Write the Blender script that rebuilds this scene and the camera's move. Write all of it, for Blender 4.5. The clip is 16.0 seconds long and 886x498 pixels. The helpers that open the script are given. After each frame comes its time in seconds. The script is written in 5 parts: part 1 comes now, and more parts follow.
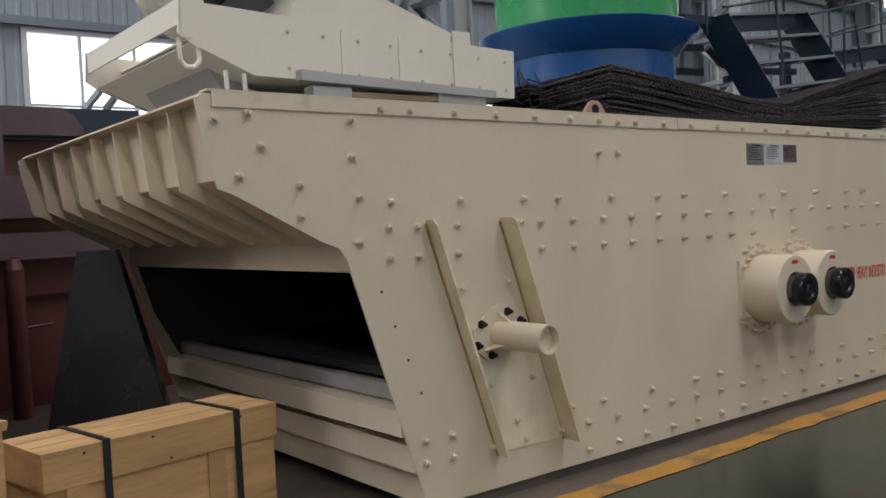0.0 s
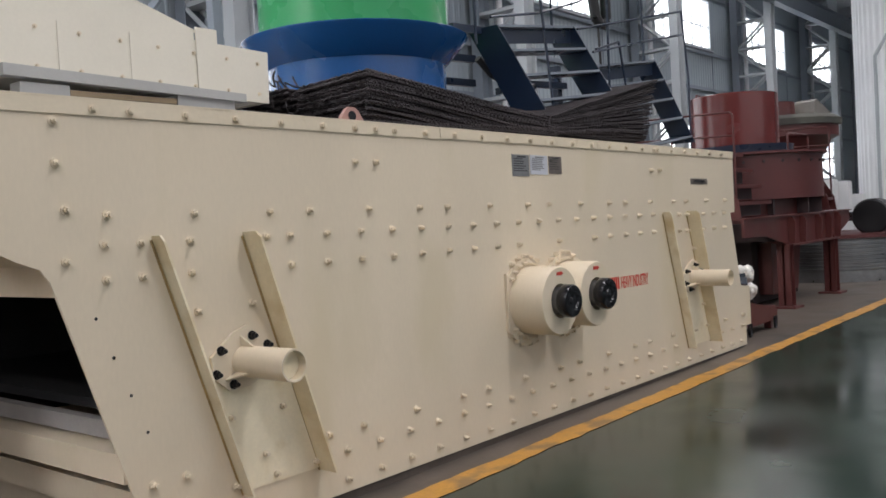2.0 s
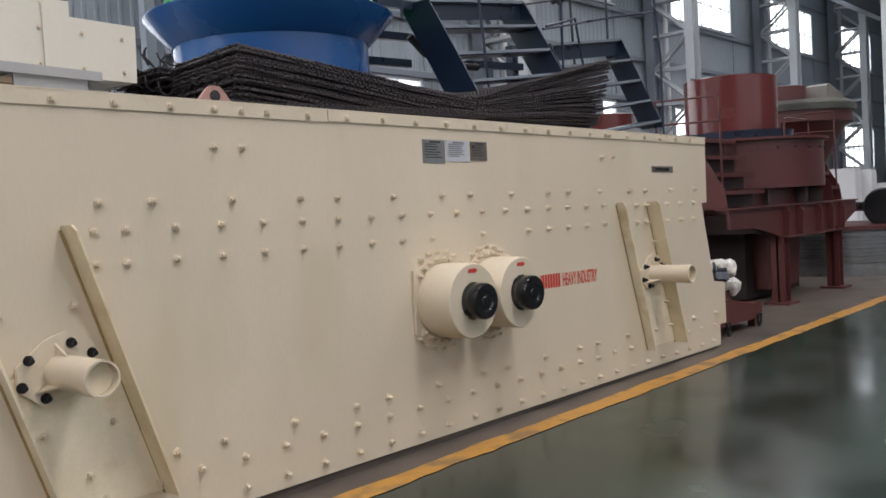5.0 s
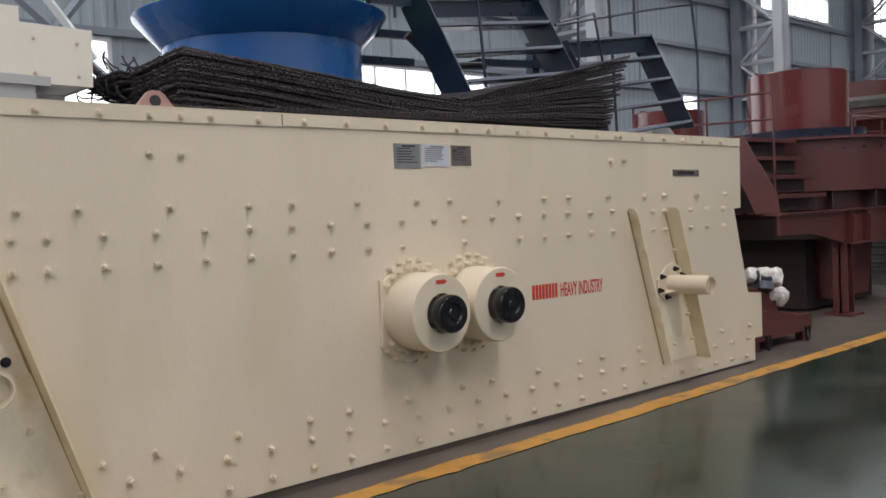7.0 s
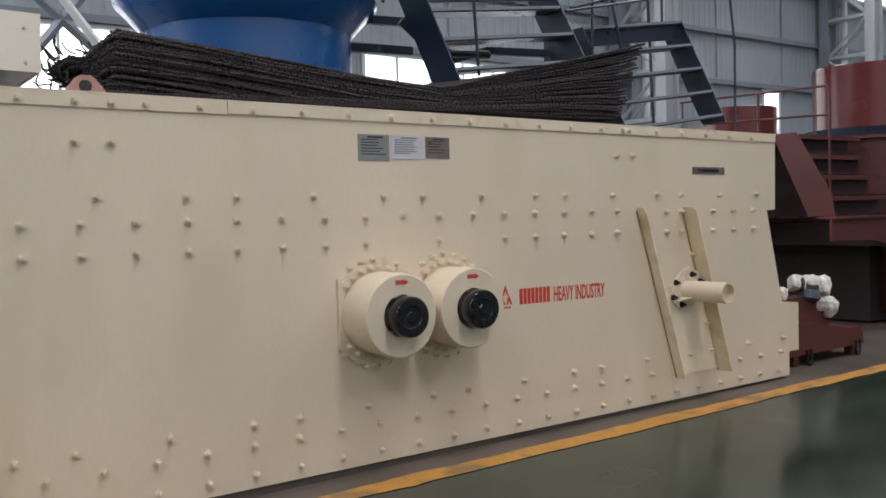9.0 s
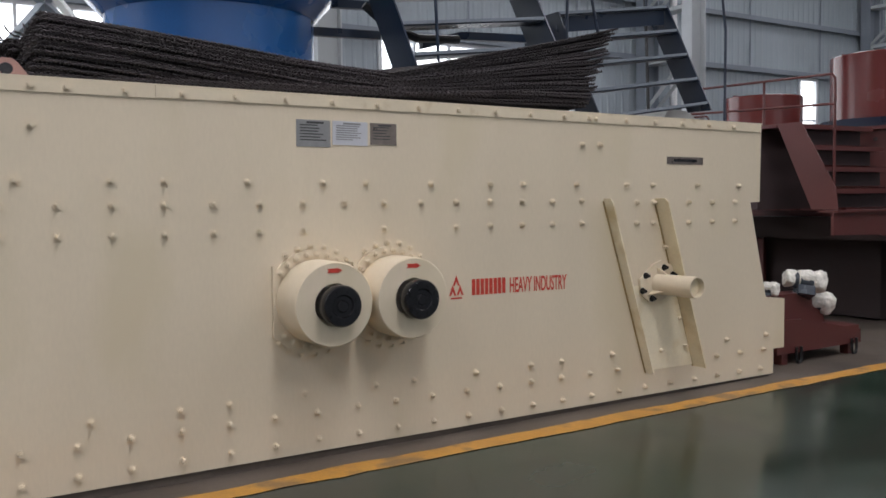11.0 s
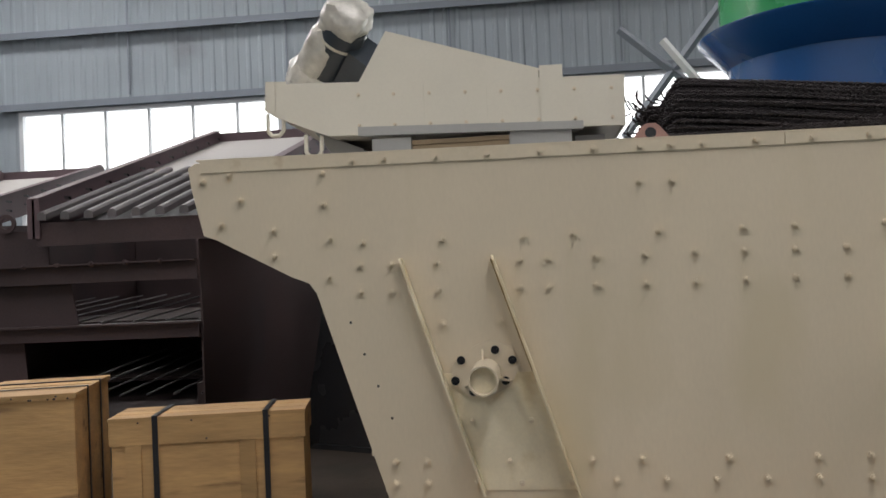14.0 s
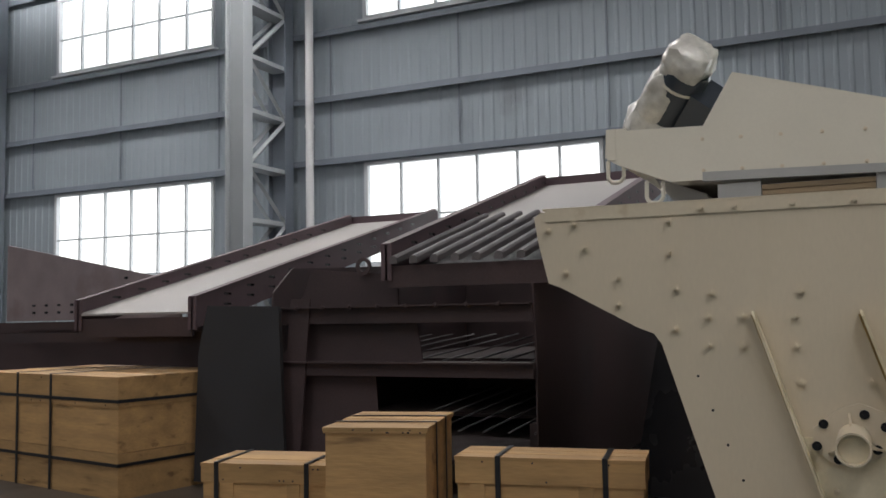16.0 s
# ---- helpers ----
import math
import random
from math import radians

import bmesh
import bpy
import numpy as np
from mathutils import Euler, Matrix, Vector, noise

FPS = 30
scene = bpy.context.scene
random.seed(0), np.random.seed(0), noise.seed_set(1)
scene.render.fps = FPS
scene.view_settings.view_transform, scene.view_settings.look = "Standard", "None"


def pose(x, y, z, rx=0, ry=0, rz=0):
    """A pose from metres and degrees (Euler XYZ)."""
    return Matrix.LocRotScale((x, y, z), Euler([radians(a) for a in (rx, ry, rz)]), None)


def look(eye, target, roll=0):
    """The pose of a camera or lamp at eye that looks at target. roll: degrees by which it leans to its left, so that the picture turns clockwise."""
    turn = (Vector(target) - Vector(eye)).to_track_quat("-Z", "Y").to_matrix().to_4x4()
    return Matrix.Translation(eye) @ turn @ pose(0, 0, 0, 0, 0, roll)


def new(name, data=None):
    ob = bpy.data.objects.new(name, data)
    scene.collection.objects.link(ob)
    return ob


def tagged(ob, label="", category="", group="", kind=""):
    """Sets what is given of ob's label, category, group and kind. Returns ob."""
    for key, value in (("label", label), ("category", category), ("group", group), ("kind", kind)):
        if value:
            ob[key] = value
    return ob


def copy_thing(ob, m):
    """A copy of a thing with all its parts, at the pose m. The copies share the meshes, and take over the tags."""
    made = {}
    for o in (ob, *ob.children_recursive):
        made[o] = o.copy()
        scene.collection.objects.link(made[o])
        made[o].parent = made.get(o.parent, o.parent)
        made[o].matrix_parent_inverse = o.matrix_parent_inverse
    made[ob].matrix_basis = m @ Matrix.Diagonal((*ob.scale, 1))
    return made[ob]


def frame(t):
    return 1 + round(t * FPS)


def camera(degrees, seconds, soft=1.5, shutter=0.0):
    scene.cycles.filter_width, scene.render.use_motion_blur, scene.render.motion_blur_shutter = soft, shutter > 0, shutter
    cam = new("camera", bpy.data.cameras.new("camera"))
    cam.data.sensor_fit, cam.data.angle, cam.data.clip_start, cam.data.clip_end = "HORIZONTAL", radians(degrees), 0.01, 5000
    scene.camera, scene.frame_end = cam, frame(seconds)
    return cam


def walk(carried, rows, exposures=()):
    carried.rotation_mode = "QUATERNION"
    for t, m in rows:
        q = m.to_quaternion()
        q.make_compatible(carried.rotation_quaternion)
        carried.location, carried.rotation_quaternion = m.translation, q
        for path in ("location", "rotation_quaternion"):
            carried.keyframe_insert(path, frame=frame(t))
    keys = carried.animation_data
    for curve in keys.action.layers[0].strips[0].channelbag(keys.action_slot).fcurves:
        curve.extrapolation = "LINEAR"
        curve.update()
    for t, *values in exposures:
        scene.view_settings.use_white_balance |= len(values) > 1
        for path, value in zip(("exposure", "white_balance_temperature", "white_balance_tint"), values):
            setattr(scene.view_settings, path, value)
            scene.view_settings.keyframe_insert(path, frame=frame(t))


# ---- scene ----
cam = camera(53.3, 16.0, soft=1.65)
PATH = [
    (0, (0.03, -0.024, 1.484), (1.257, 1.554, 1.419), -2.9),
    (0.5, (0.187, -0.079, 1.491), (1.477, 1.449, 1.452), -3.2),
    (1, (0.299, -0.047, 1.478), (1.689, 1.39, 1.431), -3.2),
    (1.5, (0.396, 0.024, 1.48), (1.884, 1.36, 1.424), -3.1),
    (2, (0.484, 0.027, 1.478), (2.023, 1.302, 1.416), -3.3),
    (2.5, (0.564, -0.028, 1.471), (2.11, 1.238, 1.407), -3.5),
    (3, (0.696, -0.11, 1.465), (2.238, 1.163, 1.393), -3.2),
    (3.5, (0.875, -0.102, 1.45), (2.39, 1.201, 1.357), -3.0),
    (4, (1.074, -0.087, 1.462), (2.587, 1.217, 1.365), -2.7),
    (4.2, (1.143, -0.114, 1.444), (2.658, 1.189, 1.353), -2.9),
    (6.5, (1.976, -0.508, 1.478), (3.344, 0.948, 1.394), -3.0),
    (7, (2.146, -0.623, 1.492), (3.473, 0.87, 1.407), -2.6),
    (7.5, (2.321, -0.643, 1.469), (3.637, 0.861, 1.382), -2.5),
    (8, (2.514, -0.661, 1.464), (3.825, 0.848, 1.38), -2.2),
    (8.5, (2.731, -0.74, 1.467), (3.986, 0.815, 1.384), -2.2),
    (9, (2.928, -0.801, 1.458), (4.093, 0.822, 1.375), -1.6),
    (9.2, (3.005, -0.83, 1.452), (4.16, 0.8, 1.36), -1.6),
    (11.3, (3.503, -1.107, 1.453), (4.531, 0.605, 1.344), -0.4),
    (11.5, (3.486, -1.141, 1.444), (4.443, 0.612, 1.348), -0.6),
    (12, (3.451, -1.213, 1.427), (4.277, 0.606, 1.34), -0.9),
    (12.5, (3.447, -1.224, 1.422), (4.023, 0.69, 1.362), -1.8),
    (13, (3.454, -1.212, 1.427), (3.795, 0.759, 1.398), -2.5),
    (13.5, (3.451, -1.219, 1.424), (3.52, 0.78, 1.435), -2.5),
    (14, (3.362, -1.21, 1.424), (3.161, 0.78, 1.469), -2.6),
    (14.5, (3.323, -1.218, 1.434), (2.899, 0.735, 1.511), -2.2),
    (15, (3.289, -1.237, 1.463), (2.732, 0.68, 1.572), -1.8),
    (15.5, (3.228, -1.242, 1.47), (2.477, 0.604, 1.632), -1.5),
    (16, (3.173, -1.247, 1.489), (2.315, 0.553, 1.641), -1.0),
]
EXPOSURES = [(0.0, 0.07, 6350, 11), (1.0, 0.32, 6350, 11), (2.5, 0.56, 6320, 12), (7.0, 0.49, 6300, 12), (9.0, 0.43, 6300, 12), (12.5, 0.26, 6350, 12),
             (13.5, 0.10, 6600, 10), (14.5, -0.14, 6600, 9), (16.0, -0.46, 6550, 9)]
walk(cam, [(t, look(eye, target, roll)) for t, eye, target, roll in PATH], EXPOSURES)

# ---- light ----
world = bpy.data.worlds.new("overcast_sky")
scene.world = world
world.use_nodes = True
wn = world.node_tree.nodes
sky = wn.new("ShaderNodeTexSky")
sky.sky_type, sky.sun_disc = "NISHITA", False
sky.sun_elevation, sky.sun_rotation = radians(50), radians(200)
world.node_tree.links.new(sky.outputs[0], wn["Background"].inputs[0])
wn["Background"].inputs[1].default_value = 0.12


def area(name, m, sx, sy, watts, colour=(1, 1, 1)):
    d = bpy.data.lights.new(name, "AREA")
    d.shape, d.size, d.size_y, d.energy, d.color = "RECTANGLE", sx, sy, watts, colour
    ob = new(name, d)
    ob.matrix_world = m
    return ob


ROOF = 10.6
WARM = (1.0, 0.96, 0.955)
# skylight strips across the roof, two unseen ones added along the back row, and the window band of the south wall
for x, w in ((-10.2, 420), (-2.2, 400), (5.8, 540), (13.8, 360), (21.8, 360), (34.0, 520)):
    area("skylight_lamp", pose(x, -2.6, ROOF - 0.4, 0, 0, 0), 1.2, 12.0, w, WARM)
# back-row strips are added to brighten the back wall and machines
area("skylight_lamp", pose(-9.0, 9.8, ROOF - 0.4, 0, 0, 0), 19, 1.6, 1850, WARM)
area("skylight_lamp", pose(20.0, 9.8, ROOF - 0.4, 0, 0, 0), 24, 1.6, 560, WARM)
area("south_window_lamp", pose(3, -13.8, 5.0, 90, 0, 0), 30, 3.0, 230, WARM)

# ---- materials ----
def material(name, colour, rough=0.5, metal=0.0, vary=0.12, scale=3.0, bump=0.15, stain=None, stain_at=0.62, stain_scale=1.3,
             fine=60.0, piece=0.0, stretch=(1, 1, 1), coat=0.0):
    """Paint, steel, wood or concrete: two scales of noise in the colour, grain in the relief and, if asked, stains with soft edges."""
    m = bpy.data.materials.new(name)
    m.use_nodes = True
    nt = m.node_tree
    n, l = nt.nodes, nt.links
    b = n["Principled BSDF"]
    b.inputs["Metallic"].default_value = metal
    b.inputs["Coat Weight"].default_value = coat
    tc = n.new("ShaderNodeTexCoord")
    mp = n.new("ShaderNodeMapping")
    mp.inputs["Scale"].default_value = stretch
    l.new(tc.outputs["Object"], mp.inputs["Vector"])

    def noise_node(sc, detail=4.0):
        t = n.new("ShaderNodeTexNoise")
        t.inputs["Scale"].default_value, t.inputs["Detail"].default_value = sc, detail
        l.new(mp.outputs[0], t.inputs["Vector"])
        return t

    def ramp(src, lo, hi, v0, v1):
        r = n.new("ShaderNodeMapRange")
        r.inputs[1].default_value, r.inputs[2].default_value, r.inputs[3].default_value, r.inputs[4].default_value = lo, hi, v0, v1
        l.new(src, r.inputs[0])
        return r.outputs[0]

    def mult(a, c):
        k = n.new("ShaderNodeMath")
        k.operation = "MULTIPLY"
        l.new(a, k.inputs[0])
        l.new(c, k.inputs[1])
        return k.outputs[0]

    big, small = noise_node(scale), noise_node(fine, 2.0)
    val = mult(ramp(big.outputs[0], 0.3, 0.7, 1 - vary, 1 + vary), ramp(small.outputs[0], 0.3, 0.7, 1 - vary * 0.35, 1 + vary * 0.35))
    if piece:
        oi = n.new("ShaderNodeObjectInfo")
        val = mult(val, ramp(oi.outputs["Random"], 0, 1, 1 - piece, 1 + piece))
    col = n.new("ShaderNodeMix")
    col.data_type, col.blend_type = "RGBA", "MULTIPLY"
    col.inputs[0].default_value = 1.0
    col.inputs[6].default_value = (*colour, 1)
    l.new(val, col.inputs[7])
    out = col.outputs[2]
    if stain:
        st = noise_node(stain_scale, 6.0)
        f = ramp(st.outputs[0], stain_at, stain_at + 0.13, 0.0, 0.8)
        mx = n.new("ShaderNodeMix")
        mx.data_type = "RGBA"
        l.new(f, mx.inputs[0])
        l.new(out, mx.inputs[6])
        mx.inputs[7].default_value = (*stain, 1)
        out = mx.outputs[2]
    l.new(out, b.inputs["Base Color"])
    l.new(ramp(big.outputs[0], 0.3, 0.7, max(0.02, rough - 0.08), min(1, rough + 0.08)), b.inputs["Roughness"])
    if bump:
        bp = n.new("ShaderNodeBump")
        bp.inputs["Strength"].default_value, bp.inputs["Distance"].default_value = bump, 0.004
        l.new(small.outputs[0], bp.inputs["Height"])
        l.new(bp.outputs[0], b.inputs["Normal"])
    return m


CREAM = material("cream_paint", (0.70, 0.605, 0.458), 0.40, vary=0.05, scale=1.1, bump=0.10, stain=(0.655, 0.565, 0.40), stain_at=0.55, stain_scale=1.6, stretch=(1, 1, 0.35))
# yellow stains, on a base lightened to hold the side light on the fins
CREAM_RIB = material("cream_paint_yellowed_lit", (0.80, 0.715, 0.53), 0.42, vary=0.08, scale=3.5, bump=0.08, stain=(0.60, 0.47, 0.25), stain_at=0.56, stain_scale=3.0)
# rust wash, base also lightened for the lit fin face
CREAM_RUST = material("cream_paint_rust_washed_lit", (0.75, 0.655, 0.46), 0.45, vary=0.10, scale=2.0, bump=0.08, stain=(0.58, 0.44, 0.23), stain_at=0.53, stain_scale=2.2)
CREAM_RIM = material("cream_rim_paint_with_rust_spots", (0.69, 0.60, 0.45), 0.42, vary=0.06, scale=1.5, bump=0.08, stain=(0.46, 0.33, 0.18), stain_at=0.605, stain_scale=5.0)
# brown of the weld seam, with the shade of the crease in it
CREAM_CREASE = material("weld_seam_crease_shade", (0.36, 0.25, 0.10), 0.6, vary=0.25, scale=8)
WHITE_CREAM = material("pale_cream_paint", (0.73, 0.69, 0.585), 0.38, vary=0.04, scale=1.4, bump=0.06)
# pale paint greyed down by the shade under the feeder
PALE_GREY = material("pale_paint_greyed_for_shade", (0.40, 0.40, 0.385), 0.5, vary=0.06)
BLACK = material("black_paint", (0.012, 0.012, 0.014), 0.28, vary=0.2, bump=0.1)
BLACK_STEEL = material("oiled_black_steel", (0.02, 0.02, 0.023), 0.22, metal=0.3, vary=0.2, bump=0.1)
STEEL = material("turned_steel", (0.30, 0.30, 0.30), 0.35, metal=0.8, vary=0.2, scale=5)
BRIGHT = material("brushed_plate_steel", (0.30, 0.30, 0.30), 0.38, metal=0.6, vary=0.12, scale=9)
RED_PRINT = material("red_print", (0.55, 0.05, 0.03), 0.5, vary=0.15, scale=30)
DARK_PRINT = material("dark_print", (0.05, 0.05, 0.05), 0.5)
LABEL_WHITE = material("white_label", (0.55, 0.56, 0.60), 0.4, vary=0.04)
LABEL_GREY = material("grey_brown_label", (0.20, 0.17, 0.15), 0.32, metal=0.5, vary=0.2, scale=12)
# darker copy of the red oxide, with interior and underside shade in the colour
OXIDE_SHADED = material("red_oxide_darkened_for_shade", (0.026, 0.016, 0.016), 0.85, vary=0.2)
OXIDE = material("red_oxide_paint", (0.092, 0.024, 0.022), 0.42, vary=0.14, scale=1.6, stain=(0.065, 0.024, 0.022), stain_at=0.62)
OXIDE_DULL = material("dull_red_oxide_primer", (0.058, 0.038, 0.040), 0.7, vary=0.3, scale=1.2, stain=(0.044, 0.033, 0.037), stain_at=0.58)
OXIDE_GLOSS = material("glossy_red_oxide_paint", (0.115, 0.020, 0.018), 0.22, vary=0.08, scale=1.2, bump=0.04)
RIM_GREY = material("worn_greenish_grey_casting", (0.095, 0.095, 0.08), 0.55, vary=0.25, scale=3, stain=(0.05, 0.045, 0.04), stain_at=0.55)
CASTING = material("grey_brown_casting", (0.19, 0.175, 0.155), 0.55, vary=0.2, scale=3)
DARK_SHEET = material("blue_black_sheet_steel", (0.030, 0.030, 0.034), 0.7, vary=0.2, scale=1.5, stain=(0.04, 0.042, 0.046), stain_at=0.58)
# near-black that carries the shade inside the cream screen
INTERIOR_DARK = material("interior_shade_dark", (0.040, 0.039, 0.040), 0.8, vary=0.25, scale=1.5)
PAN_RED = material("faded_mauve_red_primer", (0.105, 0.070, 0.080), 0.6, vary=0.2, scale=1.2, stain=(0.075, 0.048, 0.052), stain_at=0.58)
MAUVE = material("mauve_grey_primer", (0.27, 0.22, 0.23), 0.55, vary=0.15, stain=(0.16, 0.11, 0.11), stain_at=0.6)
PINK = material("pink_primer", (0.38, 0.22, 0.19), 0.6, vary=0.12)
NAVY = material("navy_paint", (0.013, 0.023, 0.045), 0.32, vary=0.15, scale=2)
BLUE = material("blue_paint", (0.012, 0.085, 0.27), 0.25, vary=0.08, scale=1.5, bump=0.05)
GREEN = material("green_paint", (0.035, 0.30, 0.10), 0.28, vary=0.06, scale=1.5, bump=0.05)
WIRE = material("rusty_dark_wire", (0.037, 0.031, 0.034), 0.75, metal=0.0, vary=0.3, scale=5, piece=0.25)
WOOD = material("pine_boards", (0.46, 0.285, 0.125), 0.65, vary=0.2, scale=2.0, bump=0.5, stain=(0.15, 0.08, 0.035), stain_at=0.595, stain_scale=2.6,
                fine=14, piece=0.14, stretch=(0.7, 2.6, 4.5))
WOOD_OLD = material("old_grey_boards", (0.30, 0.225, 0.14), 0.75, vary=0.2, scale=3, bump=0.5, piece=0.2, stretch=(0.5, 3, 5))
STRAP = material("steel_strap", (0.035, 0.035, 0.04), 0.4, metal=0.5, vary=0.2)
CONCRETE = material("concrete_floor", (0.108, 0.088, 0.072), 0.5, vary=0.22, scale=1.6, bump=0.25, stain=(0.062, 0.053, 0.045), stain_at=0.52, stain_scale=1.4, fine=30)
FLOOR_GREEN = material("green_floor_coating", (0.021, 0.036, 0.026), 0.20, vary=0.3, scale=1.3, bump=0.04, stain=(0.031, 0.037, 0.032), stain_at=0.52, stain_scale=0.9, fine=25)
YELLOW = material("yellow_line_paint", (0.50, 0.25, 0.04), 0.5, vary=0.25, scale=4, stain=(0.17, 0.115, 0.065), stain_at=0.50, stain_scale=4.0)
CLADDING = material("grey_blue_sheet_cladding", (0.315, 0.365, 0.405), 0.5, vary=0.09, scale=0.5, stain=(0.20, 0.22, 0.24), stain_at=0.66, stain_scale=0.6)
WHITE_SHEET = material("white_sheet_cladding", (0.78, 0.79, 0.80), 0.5, vary=0.05, scale=0.6)
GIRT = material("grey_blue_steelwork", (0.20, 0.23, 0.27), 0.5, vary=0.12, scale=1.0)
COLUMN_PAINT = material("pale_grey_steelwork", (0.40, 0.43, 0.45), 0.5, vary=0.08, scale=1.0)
FRAME_WHITE = material("white_window_frame", (0.62, 0.65, 0.68), 0.45, vary=0.04)
ROOF_SHEET = material("grey_roof_sheet", (0.25, 0.26, 0.27), 0.6, vary=0.08)
RUBBER = material("black_rubber", (0.010, 0.010, 0.011), 0.42, vary=0.3, bump=0.25)
MOTOR_GREY = material("dark_motor_paint", (0.05, 0.06, 0.075), 0.20, vary=0.1)
BAR = material("worn_steel_bars", (0.115, 0.105, 0.11), 0.55, metal=0.1, vary=0.2)
INNER = material("worn_chute_lining", (0.33, 0.315, 0.305), 0.5, vary=0.12, scale=1.2, stain=(0.30, 0.28, 0.26), stain_at=0.6)
WRAP = material("milky_plastic_film", (0.66, 0.64, 0.59), 0.22, vary=0.22, scale=7, bump=0.9, fine=22)

GLOW = bpy.data.materials.new("bright_overcast_daylight")
GLOW.use_nodes = True
em = GLOW.node_tree.nodes.new("ShaderNodeEmission")
em.inputs[0].default_value, em.inputs[1].default_value = (0.97, 0.99, 1.0, 1), 2.6
GLOW.node_tree.links.new(em.outputs[0], GLOW.node_tree.nodes["Material Output"].inputs[0])


# ---- mesh helpers ----
def box(bm, x0, x1, y0, y1, z0, z1):
    vs = [bm.verts.new((x, y, z)) for x in (x0, x1) for y in (y0, y1) for z in (z0, z1)]
    for f in ((0, 1, 3, 2), (4, 6, 7, 5), (0, 4, 5, 1), (2, 3, 7, 6), (0, 2, 6, 4), (1, 5, 7, 3)):
        bm.faces.new([vs[i] for i in f])
    return vs


def prism(bm, outline, axis, a, b):
    """A flat outline drawn out between a and b along the axis ('x': outline in y, z; 'y': in x, z; 'z': in x, y)."""
    def put(p, d):
        return {"x": (d, p[0], p[1]), "y": (p[0], d, p[1]), "z": (p[0], p[1], d)}[axis]
    lo, hi = [bm.verts.new(put(p, a)) for p in outline], [bm.verts.new(put(p, b)) for p in outline]
    bm.faces.new(lo)
    bm.faces.new(hi[::-1])
    for i in range(len(outline)):
        j = (i + 1) % len(outline)
        bm.faces.new((lo[j], lo[i], hi[i], hi[j]))


def rod(bm, p, q, r, seg=8, r2=None, caps=True):
    """A round bar from p to q."""
    p, q = Vector(p), Vector(q)
    rotation = (q - p).to_track_quat("Z", "Y").to_matrix()
    rings = []
    for c, rr in ((p, r), (q, r if r2 is None else r2)):
        rings.append([bm.verts.new(c + rotation @ Vector((rr * math.cos(2 * math.pi * i / seg), rr * math.sin(2 * math.pi * i / seg), 0))) for i in range(seg)])
    for i in range(seg):
        j = (i + 1) % seg
        bm.faces.new((rings[0][i], rings[0][j], rings[1][j], rings[1][i]))
    if caps:
        bm.faces.new(rings[0][::-1])
        bm.faces.new(rings[1])


def pipe(bm, points, r, seg=6):
    for a, b in zip(points, points[1:]):
        rod(bm, a, b, r, seg)


def lathe(bm, profile, centre, axis="z", seg=48):
    """A closed band of (radius, height) turned round an axis through the centre."""
    cx, cy, cz = centre
    rings = []
    for r, h in profile:
        ring = []
        for i in range(seg):
            c, s_ = r * math.cos(2 * math.pi * i / seg), r * math.sin(2 * math.pi * i / seg)
            ring.append(bm.verts.new((cx + c, cy + s_, cz + h) if axis == "z" else (cx + c, cy + h, cz + s_) if axis == "y" else (cx + h, cy + c, cz + s_)))
        rings.append(ring)
    for a, b in zip(rings, rings[1:]):
        for i in range(seg):
            j = (i + 1) % seg
            bm.faces.new((a[i], a[j], b[j], b[i]))
    return rings


def soften(bm, width, segments=2, angle=30):
    edges = [e for e in bm.edges if len(e.link_faces) == 2 and e.calc_face_angle(0) > radians(angle)]
    bmesh.ops.bevel(bm, geom=edges, offset=width, segments=segments, affect="EDGES", clamp_overlap=True)


def finish(bm, name, mat, smooth=40):
    bmesh.ops.recalc_face_normals(bm, faces=bm.faces)
    me = bpy.data.meshes.new(name)
    if smooth:
        for f in bm.faces:
            f.smooth = True
        for e in bm.edges:
            if len(e.link_faces) == 2 and e.calc_face_angle(0) > radians(smooth):
                e.smooth = False
    bm.to_mesh(me)
    bm.free()
    me.materials.append(mat)
    return me


def part(name, bm, mat, parent, label="", smooth=40):
    """One mesh under a thing or under a part."""
    ob = new(name, bm if isinstance(bm, bpy.types.Mesh) else finish(bm, name, mat, smooth))
    ob.parent = parent
    return tagged(ob, label)


def thing(name, m, label, category, group="", kind=""):
    ob = new(name)
    ob.empty_display_size = 0.1
    ob.matrix_basis = m
    return tagged(ob, label, category, group, kind)


def solo(name, bm, mat, label="", category="", kind="", smooth=40, group=""):
    return tagged(new(name, finish(bm, name, mat, smooth)), label, category, group, kind)


def BM():
    return bmesh.new()


# ---- floor ----
bm = BM()
box(bm, -20, 54, 3.2, 14, -0.3, 0.0)
solo("floor_concrete", bm, CONCRETE, "worn grey concrete floor strip under the machines", "floor", "structure")
bm = BM()
box(bm, -20, 54, -14, 3.2, -0.3, 0.0)
solo("floor_green", bm, FLOOR_GREEN, "glossy dark green coated aisle floor with scuffs", "floor", "structure")
bm = BM()
N = 900
lo, hi = [], []
for i in range(N + 1):
    x = -20 + 74 * i / N
    w = 0.02 * noise.noise((x * 2.2, 0.3, 0)) + 0.018 * noise.noise((x * 7.0, 5.3, 0))
    v = 0.02 * noise.noise((x * 1.9, 9.3, 0)) + 0.018 * noise.noise((x * 6.0, 2.3, 0))
    lo.append(bm.verts.new((x, 3.10 + w, 0.004)))
    hi.append(bm.verts.new((x, 3.265 + v, 0.004)))
for i in range(N):
    bm.faces.new((lo[i], lo[i + 1], hi[i + 1], hi[i]))
